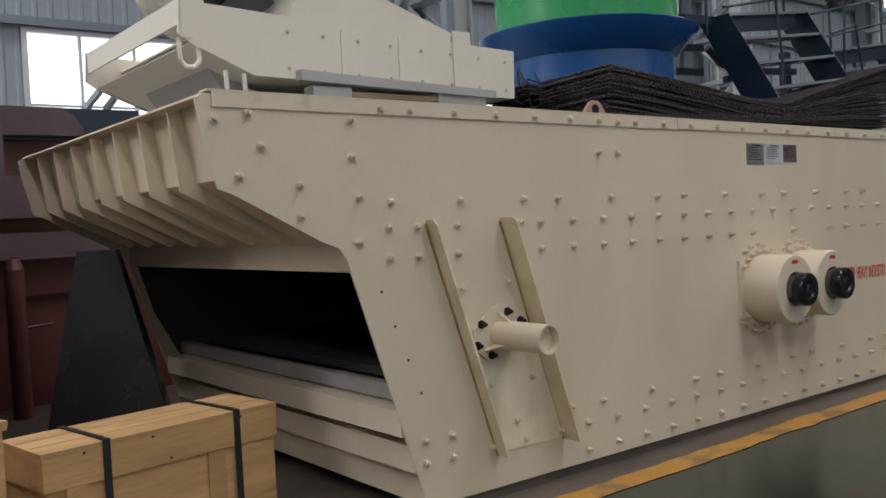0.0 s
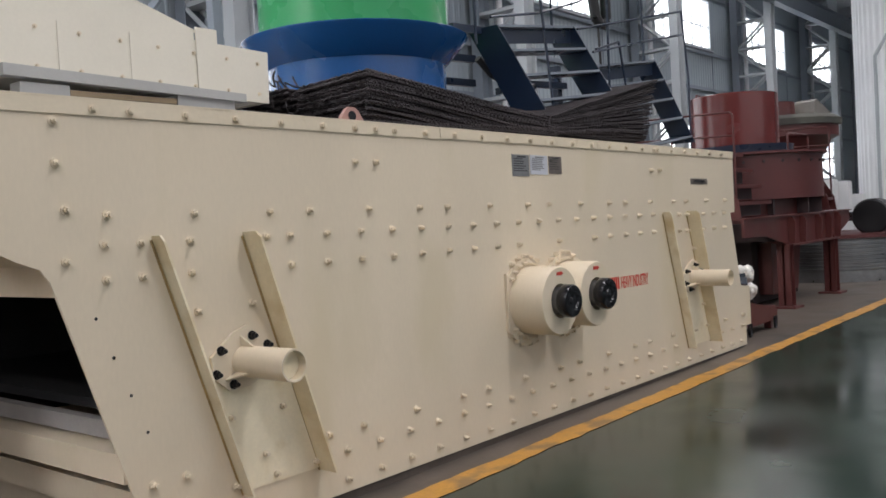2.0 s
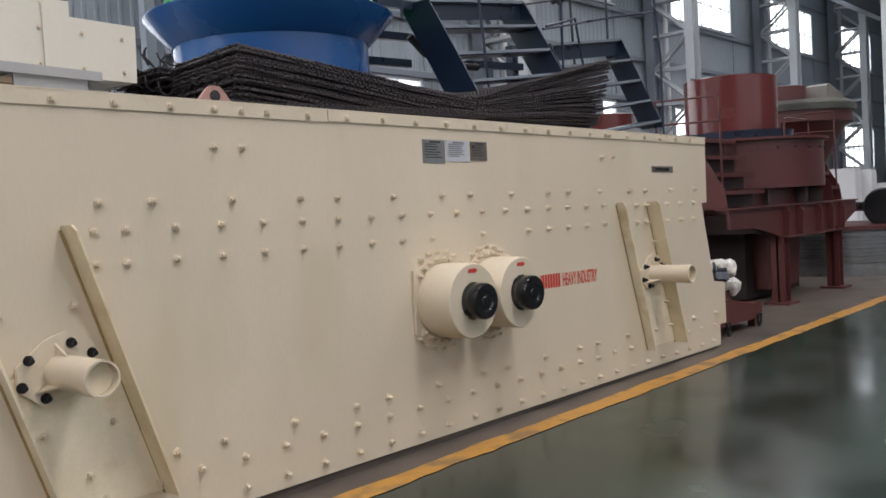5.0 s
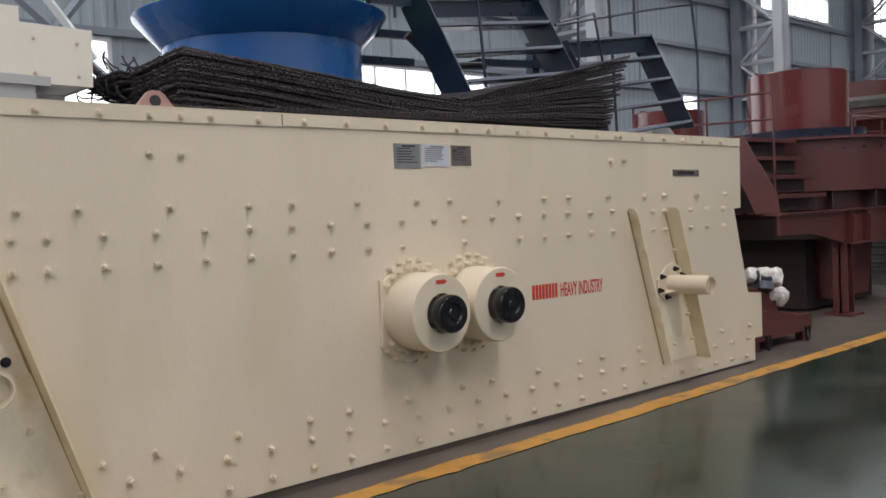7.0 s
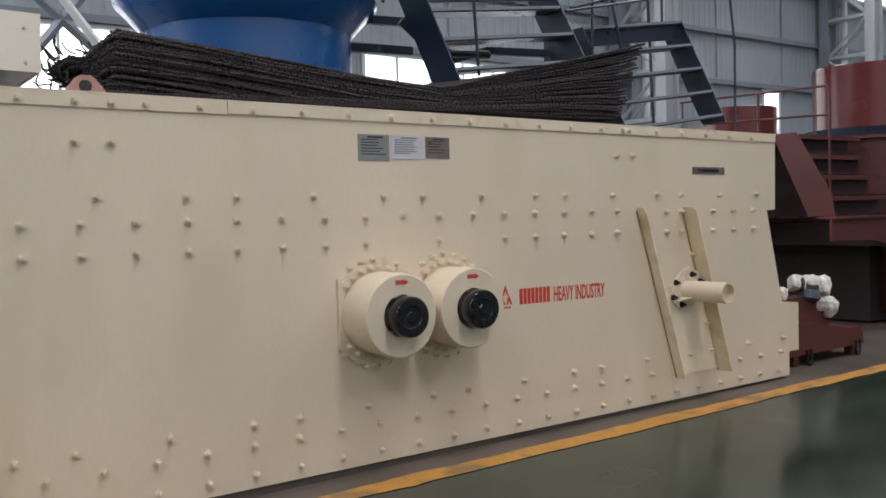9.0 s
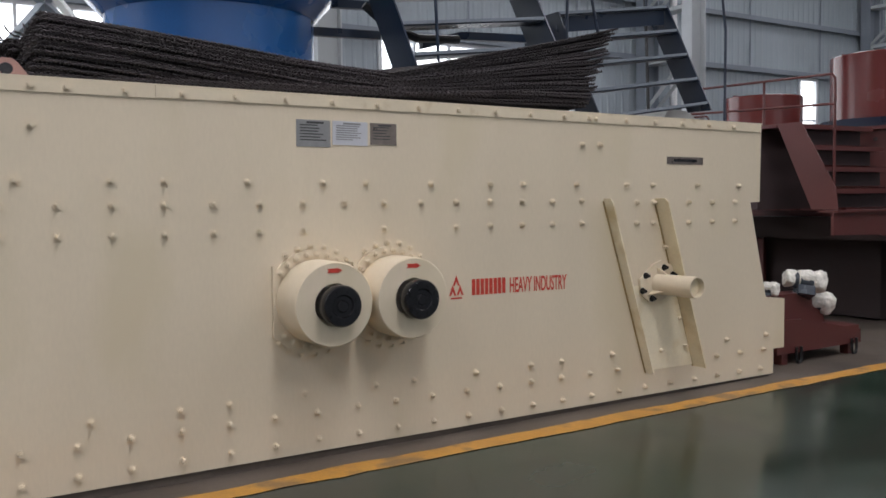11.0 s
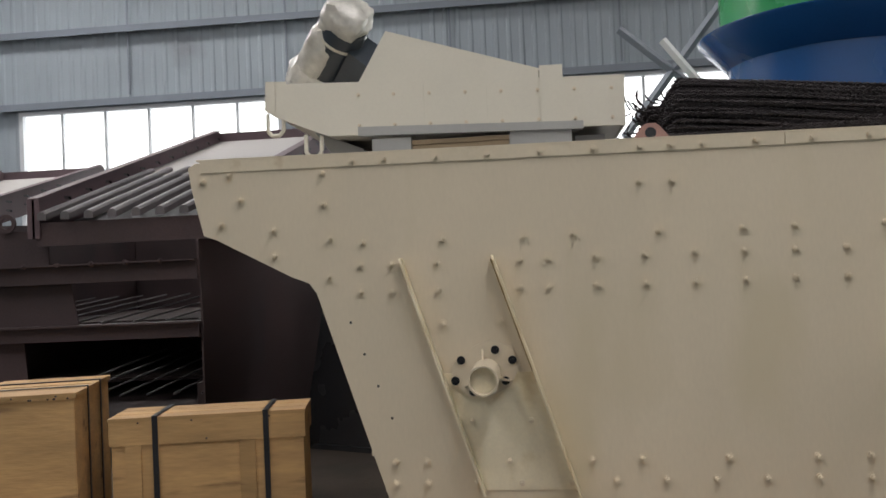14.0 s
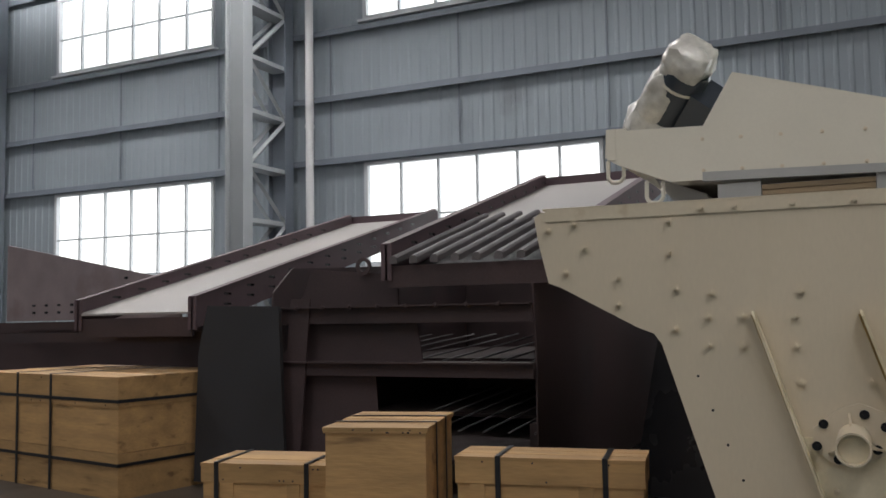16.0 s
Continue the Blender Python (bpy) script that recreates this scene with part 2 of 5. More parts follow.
solo("floor_line", bm, YELLOW, "worn yellow painted aisle line on the floor", "floor marking", "structure")

# ---- hall shell ----
BAY, FIRST = 7.93, -12.9
WALL_Y = 12.6
WIN = [(FIRST + BAY * k, FIRST + BAY * k + 4.45) for k in range(-1, 9)]


def clad_wall(bm, x0, x1, z0, z1, y, pitch=0.2, depth=0.012, thick=0.08):
    """Trapezoidal sheet: ribs run upright, a flat back behind them."""
    n = max(1, round((x1 - x0) / pitch))
    p = (x1 - x0) / n
    pts = []
    for i in range(n):
        a = x0 + i * p
        pts += [(a, y), (a + p * 0.55, y), (a + p * 0.68, y - depth), (a + p * 0.87, y - depth)]
    pts += [(x1, y)]
    front_lo, front_hi = [bm.verts.new((px, py, z0)) for px, py in pts], [bm.verts.new((px, py, z1)) for px, py in pts]
    for i in range(len(pts) - 1):
        bm.faces.new((front_lo[i], front_lo[i + 1], front_hi[i + 1], front_hi[i]))
    box(bm, x0, x1, y + 0.01, y + thick, z0, z1)


bm = BM()
LEVELS = ((2.42, 4.32), (6.98, 8.75))
LOW_WIN = [(a + 3.7 if 18 < a < 20 else a, b) for a, b in WIN]
X0, X1 = -20.0, 52.0
for z0, z1 in ((0, 2.42), (4.32, 6.98), (8.75, ROOF)):
    clad_wall(bm, X0, X1, z0, z1, WALL_Y)
for z0, z1 in LEVELS:
    row = LOW_WIN if z0 < 3 else WIN
    edges = [X0] + [v for w in row for v in w if X0 < v < X1] + [X1]
    starts = edges[0::2] if WIN[0][0] > X0 else edges[1::2]
    ends = edges[1::2] if WIN[0][0] > X0 else edges[2::2]
    for a, b in zip(starts, ends):
        clad_wall(bm, a, b, z0, z1, WALL_Y)
solo("wall_north", bm, CLADDING, "grey-blue ribbed sheet metal hall wall", "wall", "structure", smooth=0)

bm = BM()
box(bm, -30, 60, 13.6, 13.7, -1, 13)
solo("backdrop", bm, GLOW, "blown-out white daylight outside the windows", "daylight", "structure")

for z0, z1 in LEVELS:
    for a, b in LOW_WIN if z0 < 3 else WIN:
        if b < X0 + 1 or a > X1 - 1:
            continue
        w = thing("window_1" if z0 < 3 else "window_2", pose(a, WALL_Y, z0), "long white-framed factory window with bright panes", "window", "hall windows", "structure")
        L, H = b - a, z1 - z0
        bm = BM()
        for c in ((0, L, 0, 0.07), (0, L, H - 0.07, H)):
            box(bm, c[0], c[1], -0.05, 0.06, c[2], c[3])
        for c in ((0, 0.07), (L - 0.07, L)):
            box(bm, c[0], c[1], -0.049, 0.059, 0.07, H - 0.07)
        part("window_frame", bm, FRAME_WHITE, w)
        n = max(1, round(L / 0.74))
        for i in range(1, n):
            bm = BM()
            box(bm, L * i / n - 0.022, L * i / n + 0.022, -0.03, 0.04, 0.07, H - 0.07)
            part("mullion", bm, FRAME_WHITE, w)
        bm = BM()
        box(bm, 0.07, L - 0.07, -0.02, 0.03, H * 0.46 - 0.018, H * 0.46 + 0.018)
        part("transom", bm, FRAME_WHITE, w)
        bm = BM()
        box(bm, -0.08, L + 0.08, -0.12, 0.0, -0.05, -0.003)
        part("window_sill", bm, FRAME_WHITE, w)

bm = BM()
for z in (1.2, 4.42, 5.6, 6.86, 8.9, 10.0):
    box(bm, X0, X1, WALL_Y - 0.13, WALL_Y - 0.03, z, z + 0.02)
    box(bm, X0, X1, WALL_Y - 0.131, WALL_Y - 0.118, z - 0.09, z)
solo("trim_girts", bm, GIRT, "thin dark grey horizontal wall girts", "girt", "structure")
bm = BM()
x = X0 + 1.1
while x < X1:
    box(bm, x, x + 0.03, WALL_Y - 0.045, WALL_Y - 0.03, 4.5, 6.84)
    x += 2.64
solo("trim_sheet_joints", bm, GIRT, "dark overlapping joints between wall sheets", "joint", "structure")


def lattice_column(x):
    c = thing("lattice_column", pose(x, 11.7, 0), "grey steel lattice column with diagonal bracing", "column", "hall columns", "structure")
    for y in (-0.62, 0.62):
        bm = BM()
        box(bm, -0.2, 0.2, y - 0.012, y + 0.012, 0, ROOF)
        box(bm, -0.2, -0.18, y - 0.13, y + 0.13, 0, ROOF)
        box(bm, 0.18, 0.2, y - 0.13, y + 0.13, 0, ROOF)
        # rear leg in the darker grey: its shade is put into the colour
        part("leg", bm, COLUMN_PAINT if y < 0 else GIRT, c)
    z, up = 0.3, True
    while z < ROOF - 1.2:
        for dx in (-0.15, 0.15):
            bm = BM()
            a, b = ((dx, -0.55, z), (dx, 0.55, z + 0.95)) if up else ((dx, 0.55, z), (dx, -0.55, z + 0.95))
            rod(bm, a, b, 0.045, 4)
            part("diagonal", bm, COLUMN_PAINT, c)
        bm = BM()
        box(bm, -0.16, 0.16, -0.6, 0.6, z - 0.04, z + 0.04)
        part("strut", bm, COLUMN_PAINT, c)
        z, up = z + 0.98, not up
    bm = BM()
    box(bm, -0.32, 0.32, -0.85, 0.85, 0, 0.03)
    part("base_plate", bm, GIRT, c)
    return c


col0 = lattice_column(-6.65 - BAY)
for k in (0, 2, 3, 4, 5, 6, 7):
    copy_thing(col0, pose(-6.65 + BAY * k, 11.7, 0))
for k in (0, 3, 4, 5, 6):
    bm = BM()
    pipe(bm, [(0, 0, 0.0), (0, 0, ROOF - 0.3)], 0.075, 12)
    for z in (2.5, 5.0, 7.5):
        rod(bm, (0, 0, z), (0, 0, z + 0.06), 0.09, 12)
    ob = solo("downpipe", bm, WHITE_SHEET, "pale plastic rainwater downpipe beside a column", "pipe", "structure")
    ob.matrix_basis = pose(-5.95 + BAY * k, 12.25, 0)

bm = BM()
box(bm, X0, X1, -14, -13.9, 0, ROOF)
solo("wall_south", bm, CLADDING, "grey-blue sheet metal hall wall", "wall", "structure")
bm = BM()
box(bm, X0 - 0.1, X0, -14, 12.7, 0, ROOF)
solo("wall_west", bm, CLADDING, "grey-blue sheet metal end wall", "wall", "structure")
bm = BM()
x = -14.0
while x < 12.6:
    prism(bm, [(x, 0), (x + 0.3, 0), (x + 0.3, ROOF), (x, ROOF)], "x", X1 - 0.04, X1 + 0.1)
    prism(bm, [(x + 0.3, 0), (x + 0.4, 0), (x + 0.4, ROOF), (x + 0.3, ROOF)], "x", X1 - 0.0, X1 + 0.1)
    x += 0.4
solo("wall_east", bm, WHITE_SHEET, "white ribbed sheet end wall in bright daylight", "wall", "structure")
bm = BM()
box(bm, X0, X1, -14, 12.7, ROOF, ROOF + 0.1)
for x in range(-18, 52, 4):
    box(bm, x, x + 0.12, -13.9, 12.6, ROOF - 0.35, ROOF)
solo("ceiling", bm, ROOF_SHEET, "grey sheet metal hall roof on purlins", "roof", "structure")
bm = BM()
box(bm, X0, X1, 10.75, 11.05, 9.3, 9.34)
box(bm, X0, X1, 10.89, 10.91, 8.7, 9.3)
box(bm, X0, X1, 10.75, 11.05, 8.66, 8.7)
solo("trim_crane_rail", bm, GIRT, "grey crane runway beam along the columns", "beam", "structure")
bm = BM()
box(bm, 30.0, 30.6, -13.8, 10.9, 10.1, 10.14)
box(bm, 30.28, 30.31, -13.8, 10.9, 9.42, 10.1)
box(bm, 30.0, 30.6, -13.8, 10.9, 9.38, 9.42)
for k in range(32):
    box(bm, 30.05, 30.278, -13.5 + 0.75 * k, -13.46 + 0.75 * k, 9.421, 10.099)
solo("trim_crane_bridge", bm, GIRT, "grey ribbed crane bridge girder across the hall", "crane", "structure", smooth=0)

# ---- the cream vibrating screen ----
SX, SY = 2.5, 3.48
screen = thing("vibrating_screen", pose(SX, SY, 0, 0, 0.46, 0), "large cream-painted vibrating screen with bolted side plates", "screening machine")
WIDE = 3.12
OUT = [(-0.94, 1.655), (-0.87, 1.63), (-0.45, 1.41), (-0.36, 1.375), (-0.32, 1.32), (0.085, 0.065), (7.03, 0.075), (7.03, 0.275), (7.165, 0.275), (7.165, 0.675),
       (6.93, 0.70), (6.73, 1.455), (6.84, 1.46), (6.85, 2.075), (-0.98, 2.055), (-1.02, 2.03), (-1.0, 1.9)]
OUT = OUT[::-1]
for y, nm in ((0.0, "side_plate"), (WIDE - 0.014, "side_plate")):
    bm = BM()
    prism(bm, OUT, "y", y, y + 0.014)
    part(nm, bm, CREAM, screen, "cream painted steel side plate", smooth=0)

# bolted rim along the top
bm = BM()
box(bm, -0.95, 2.16, -0.008, -0.001, 2.0, 2.066)
box(bm, -0.97, 6.85, -0.009, 0.08, 2.066, 2.074)
part("top_rim", bm, CREAM_RIM, screen)
bm = BM()
box(bm, 2.165, 6.84, -0.009, -0.001, 2.005, 2.065)
part("top_rim", bm, CREAM_RIM, screen)


def bolt_mesh(name, mat, r=0.017, washer=0.025, out=0.030):
    bm = BM()
    rod(bm, (0, 0.001, 0), (0, -0.005, 0), washer, 12)
    rod(bm, (0, -0.005, 0), (0, -0.021, 0), r, 6)
    rod(bm, (0, -0.021, 0), (0, -out, 0), r * 0.62, 8)
    return finish(bm, name, mat)


BOLT = bolt_mesh("bolt", CREAM, 0.016, 0.0225, 0.038)
RIM_BOLT = bolt_mesh("bolt", CREAM, 0.016, 0.021, 0.026)
BLACK_BOLT = bolt_mesh("black_bolt", BLACK_STEEL, 0.018, 0.023, 0.04)
bm = BM()
rod(bm, (0, 0.001, 0), (0, -0.0012, 0), 0.0075, 10)
HOLE = finish(bm, "hole_plug", RUBBER)


def bolt(x, z, y=0.0, me=None, parent=None, base=SX):
    ob = new("bolt", me or BOLT)
    ob.parent = parent or screen
    ob.location = (x - base, y, z)
    ob.rotation_euler = (0, random.uniform(0, 1.0), 0)
    return ob


PITCH = 0.2535
for k in range(17):
    bolt(3.43 + PITCH * k, 1.462 + 0.0008 * k)
    if k not in (9, 11):
        bolt(3.43 + PITCH * k, 1.312 + 0.0008 * k)
    bolt(3.745 + 0.2545 * k, 0.293)
for x in (2.42, 2.59, 2.84, 3.28, 8.0, 8.16, 8.53, 8.78, 9.04):
    bolt(x, 1.462)
    bolt(x, 1.315)
for k in range(23):
    bolt(3.745 + 0.2555 * k, 0.137)
for x in (2.58, 2.75, 3.01, 3.25, 3.51, 8.85, 9.12, 9.40):
    bolt(x, 0.288)
for x in (2.44, 2.87, 3.31, 3.57, 4.01, 4.44, 4.70, 5.14, 5.58, 5.85, 6.29, 6.73, 6.99, 7.44, 7.9, 8.16, 8.62, 9.08):
    bolt(x, 1.585)
for x in (2.58, 2.75, 3.19, 3.62, 3.88, 4.32, 4.76, 5.02, 5.45, 5.9, 6.16, 6.61, 7.05, 7.31, 7.77, 8.49, 8.96, 9.43):
    bolt(x, 0.402)
for x, z in ((1.56, 1.95), (1.71, 1.98), (2.23, 1.97), (1.77, 1.84), (2.23, 1.80), (1.66, 1.71), (1.95, 1.67), (2.26, 1.61), (1.95, 1.53), (2.25, 1.40),
             (2.86, 1.135), (3.17, 1.145), (3.0, 0.615), (3.31, 0.615), (3.92, 1.845), (4.085, 1.845), (7.49, 1.855), (7.65, 1.86),
             (8.28, 1.14), (8.43, 0.61), (8.24, 0.385)):
    bolt(x, z)
RIM = [2.40, 2.57] + [2.85 + 0.28 * k for k in range(4)] + [3.93, 4.09, 4.25] + [4.52 + 0.281 * k for k in range(17)] + [7.55, 8.45]
for x in RIM:
    bolt(x, 2.028 + 0.001 * (x - 2.5), -0.008, RIM_BOLT)
for k in range(4):
    bolt(2.362 + 0.069 * k, 1.156 - 0.1725 * k, 0.0, HOLE)


# sloping spring brackets with a tube each
def bracket(x, dx, name):
    """A sloping pad between two upright fins, with a flanged tube that stands out from it."""
    br = new(name)
    br.parent = screen
    br.location = (x - SX, 0, 0)
    lean = 0.41
    def fin(x0, out, mat, label):
        """An upright sloping rib welded on edge, its top corner clipped."""
        bm = BM()
        z0, z1, t = 0.235, 1.49, 0.012
        pts = [(x0 + lean * d, y, z1 - d * (z1 - z0)) for d, y in ((0.0, -0.003), (0.0, -out * 0.8), (0.022, -out), (1.0, -out), (1.0, -0.003))]
        a_, b_ = [bm.verts.new(p) for p in pts], [bm.verts.new((p[0] + t, p[1], p[2])) for p in pts]
        bm.faces.new(a_)
        bm.faces.new(b_[::-1])
        for i in range(len(pts)):
            j = (i + 1) % len(pts)
            bm.faces.new((a_[i], b_[i], b_[j], a_[j]))
        part("fin", bm, mat, br, label, smooth=0)
        # seam drawn as a brown line for the shaded crease at the fin's foot
        bm = BM()
        rod(bm, (x0 - 0.002, -0.002, z1 - 0.02), (x0 + lean - 0.002, -0.002, z0), 0.006, 6)
        part("weld_seam", bm, CREAM_CREASE, br, "brownish weld seam along the fin, darkened for crease shade")
    fin(dx, 0.082, CREAM_RIB, "cream fin with a yellowish tint")
    fin(dx + 0.492, 0.125, CREAM_RUST, "cream fin stained yellow-brown")
    bm = BM()
    prism(bm, [(dx + 0.205, 0.87), (dx + 0.69, 0.87), (dx + 0.895, 0.25), (dx + 0.415, 0.25)], "y", -0.007, -0.001)
    part("pad_plate", bm, CREAM_RIB, br, "yellow-stained cream pad plate")
    bm = BM()
    prism(bm, [(-0.185, 0.915), (-0.178, 0.815), (-0.09, 0.745), (0.03, 0.752), (0.125, 0.80), (0.18, 0.905), (0.135, 1.005), (0.03, 1.045), (-0.06, 1.015)][::-1], "y", -0.026, -0.0075)
    part("flange", bm, CREAM, br)
    bm = BM()
    rings = lathe(bm, [(0.066, 0.0), (0.075, 0.0), (0.076, -0.36), (0.067, -0.36), (0.066, 0.0)], (0.0, -0.026, 0.873), "y", 28)
    part("tube", bm, CREAM, br)
    bm = BM()
    rod(bm, (0, -0.33, 0.873), (0, -0.335, 0.873), 0.068, 24)
    part("tube_cap", bm, CREAM_RIB, br)
    for a in (95, 215, 335):
        c, s_ = math.cos(radians(a)), math.sin(radians(a))
        bm = BM()
        v = [bm.verts.new(p) for p in ((0.07 * c, -0.026, 0.873 + 0.07 * s_), (0.145 * c, -0.026, 0.873 + 0.125 * s_), (0.07 * c, -0.13, 0.873 + 0.07 * s_))]
        n_ = Vector((-s_, 0, c)) * 0.010
        w = [bm.verts.new(p.co + n_) for p in v]
        bm.faces.new(v)
        bm.faces.new(w[::-1])
        for i in range(3):
            j = (i + 1) % 3
            bm.faces.new((v[i], v[j], w[j], w[i]))
        part("web", bm, CREAM, br)
    for bx, bz in ((0.049, 0.118), (-0.133, 0.067), (-0.166, -0.04), (0.099, -0.045), (0.138, 0.063), (-0.072, -0.099)):
        ob = new("bolt", BLACK_BOLT)
        ob.parent = br
        ob.location = (bx, -0.026, 0.873 + bz)
    return br


bracket(3.085, -0.445, "spring_bracket")
bracket(8.20, -0.515, "spring_bracket")


# exciters
def exciter(x, z=0.945):
    ex = new("exciter")
    ex.parent = screen
    ex.location = (x - SX, 0, z)
    bm = BM()
    pts = [(-0.245, -0.19), (-0.245, 0.20)] + [(0.285 * math.cos(radians(a)), 0.285 * math.sin(radians(a))) for a in range(140, 35, -8)] + [(0.235, 0.17), (0.235, -0.17)] + \
          [(0.302 * math.cos(radians(a)), 0.302 * math.sin(radians(a))) for a in range(-38, -142, -8)]
    prism(bm, pts, "y", -0.022, -0.001)
    part("mounting_flange", bm, CREAM, ex)
    bm = BM()
    lathe(bm, [(0.228, -0.022), (0.232, -0.05), (0.231, -0.270), (0.223, -0.282), (0.116, -0.282), (0.116, -0.20), (0.0, -0.20)], (0, 0, 0), "y", 56)
    part("housing", bm, CREAM, ex)
    bm = BM()
    lathe(bm, [(0.0, -0.2), (0.092, -0.2), (0.092, -0.315), (0.06, -0.315)], (0, 0, 0), "y", 36)
    part("bearing_ring", bm, STEEL, ex, "bare steel bearing ring")
    bm = BM()
    lathe(bm, [(0.08, -0.29), (0.104, -0.312), (0.111, -0.322), (0.111, -0.375), (0.104, -0.385), (0.062, -0.385), (0.055, -0.374), (0.034, -0.374), (0.027, -0.382), (0.0, -0.382)], (0, 0, 0), "y", 36)
    hub = part("hub", bm, BLACK_STEEL, ex, "black shaft coupling hub")
    for k in range(8):
        a = 2 * math.pi * (k + 0.5) / 8
        bm = BM()
        rod(bm, (0.083 * math.cos(a), -0.384, 0.083 * math.sin(a)), (0.083 * math.cos(a), -0.393, 0.083 * math.sin(a)), 0.011, 6)
        part("screw", bm, BLACK_STEEL, hub)
    bm = BM()
    prism(bm, [(-0.045, 0.172), (-0.035, 0.183), (-0.045, 0.194), (0.012, 0.195), (0.014, 0.199), (0.045, 0.183), (0.014, 0.167), (0.012, 0.171)], "y", -0.2848, -0.2824)
    part("direction_arrow", bm, RED_PRINT, ex, "red rotation arrow sticker", smooth=0)
    for r, n_, off in ((0.258, 26, 0.2), (0.303, 24, 0.1)):
        for k in range(n_):
            a = 2 * math.pi * (k + off) / n_
            if abs(math.sin(a)) < 0.52:
                continue
            if r > 0.3 and abs(math.cos(a)) > 0.72:
                continue
            ob = new("bolt", BOLT)
            ob.parent = ex
            ob.location = (r * math.cos(a), -0.022 if r < 0.3 else -0.001, r * math.sin(a))
    bm = BM()
    for k in range(4):
        a = radians(108 + 6 * k)
        rod(bm, (0.2285 * math.cos(a), -0.06, 0.2285 * math.sin(a)), (0.2285 * math.cos(a), -0.11, 0.2285 * math.sin(a)), 0.004, 5)
    part("vent_slots", bm, CREAM_RIB, ex)
    return ex


exciter(5.508, 0.928)
exciter(5.995, 0.933)

# nameplates, small plate and the red lettering
def nameplate(x, z, w, h, mat, lines, ink, name="nameplate", tilt=0.0):
    bm = BM()
    box(bm, -w / 2, w / 2, -0.004, -0.0005, -h / 2, h / 2)
    p = part(name, bm, mat, screen, "bare metal rating plate with unreadable print" if mat is not LABEL_WHITE else "white paper label with unreadable print")
    p.location, p.rotation_euler = (x - SX, 0, z), (0, tilt, 0)
    for k in range(lines):
        bm = BM()
        zz = h * 0.30 - k * h * 0.66 / lines
        ww = w * random.uniform(0.45, 0.82) / 2
        box(bm, -w * 0.40, -w * 0.40 + 2 * ww, -0.0052, -0.0042, zz - h * 0.022, zz + h * 0.022)
        part("print_bar", bm, ink, p)
    bm = BM()
    box(bm, -w * 0.2, w * 0.3, -0.0052, -0.0042, h * 0.36, h * 0.44)
    part("print_bar", bm, ink, p)
    return p


nameplate(5.523, 1.858, 0.205, 0.148, BRIGHT, 6, DARK_PRINT)
nameplate(5.75, 1.865, 0.222, 0.135, LABEL_WHITE, 7, BRIGHT, "paper_label", 0.01)
nameplate(5.965, 1.868, 0.172, 0.125, LABEL_GREY, 5, DARK_PRINT)
bm = BM()
box(bm, -0.19, 0.19, -0.004, -0.0005, -0.027, 0.027)
p = part("nameplate", bm, LABEL_GREY, screen, "narrow grey plate with a dark slot")
p.location = (8.49 - SX, 0, 1.766)
bm = BM()
box(bm, -0.12, 0.12, -0.0055, -0.0042, -0.010, 0.010)
part("print_bar", bm, BLACK, p)


def lettering(text, x, z, width, height, mat, parent):
    cu = bpy.data.curves.new("lettering", "FONT")
    cu.body, cu.extrude, cu.offset = text, 0.004, 0.018
    tmp = new("lettering", cu)
    bpy.context.view_layer.update()
    me = bpy.data.meshes.new_from_object(tmp.evaluated_get(bpy.context.evaluated_depsgraph_get()))
    bpy.data.objects.remove(tmp)
    co = np.empty(len(me.vertices) * 3, "f")
    me.vertices.foreach_get("co", co)
    co = co.reshape(-1, 3)
    lo_, hi_ = co.min(0), co.max(0)
    q = (co - lo_) / (hi_ - lo_)
    out = np.stack([q[:, 0] * width, -0.0008 - 0.0012 * q[:, 2], q[:, 1] * height], 1)
    me.vertices.foreach_set("co", out.ravel())
    me.materials.clear()
    me.materials.append(mat)
    ob = new("lettering", me)
    ob.parent = parent
    ob.location = (x - SX, 0, z)
    ob.rotation_euler = (0, 0.005, 0)
    return tagged(ob, "red stencilled capital letters")


lettering("HEAVY INDUSTRY", 6.878, 0.887, 0.475, 0.10, RED_PRINT, screen)
for k in range(8):
    x0 = 6.583 + k * 0.0335 - SX
    bm = BM()
    box(bm, x0, x0 + 0.026, -0.002, -0.0008, 0.889, 0.99)
    part("brand_bar", bm, RED_PRINT, screen, "red painted upright bar", smooth=0)
bm = BM()
for cx_, cz_ in ((6.467, 0.985), (6.44, 0.925), (6.495, 0.925)):
    x0 = cx_ - SX
    prism(bm, [(x0 - 0.026, cz_ - 0.03), (x0, cz_ + 0.035), (x0 + 0.026, cz_ - 0.03), (x0 + 0.012, cz_ - 0.03), (x0, cz_ - 0.002), (x0 - 0.012, cz_ - 0.03)], "y", -0.002, -0.0008)
box(bm, 6.425 - SX, 6.51 - SX, -0.002, -0.0008, 0.873, 0.883)
part("brand_mark", bm, RED_PRINT, screen, "red triangle mark", smooth=0)

# discharge end: back panel with fins, cross beams, decks
bm = BM()
ins = [(-0.905, 2.045), (-0.855, 1.705), (-0.36, 1.425), (-0.28, 1.38), (-0.28, 1.40), (-0.35, 1.445), (-0.84, 1.72), (-0.89, 2.045)]
prism(bm, ins, "y", 0.014, WIDE - 0.014)
part("chute_panel", bm, CREAM, screen, smooth=0)
for k in range(1, 8):
    y = WIDE * k / 8 + 0.05
    bm = BM()
    prism(bm, [(-0.975, 2.03), (-0.93, 1.665), (-0.40, 1.395), (-0.352, 1.428), (-0.845, 1.715), (-0.90, 2.03)], "y", y - 0.006, y + 0.006)
    part("chute_fin", bm, CREAM, screen, smooth=0)
bm = BM()
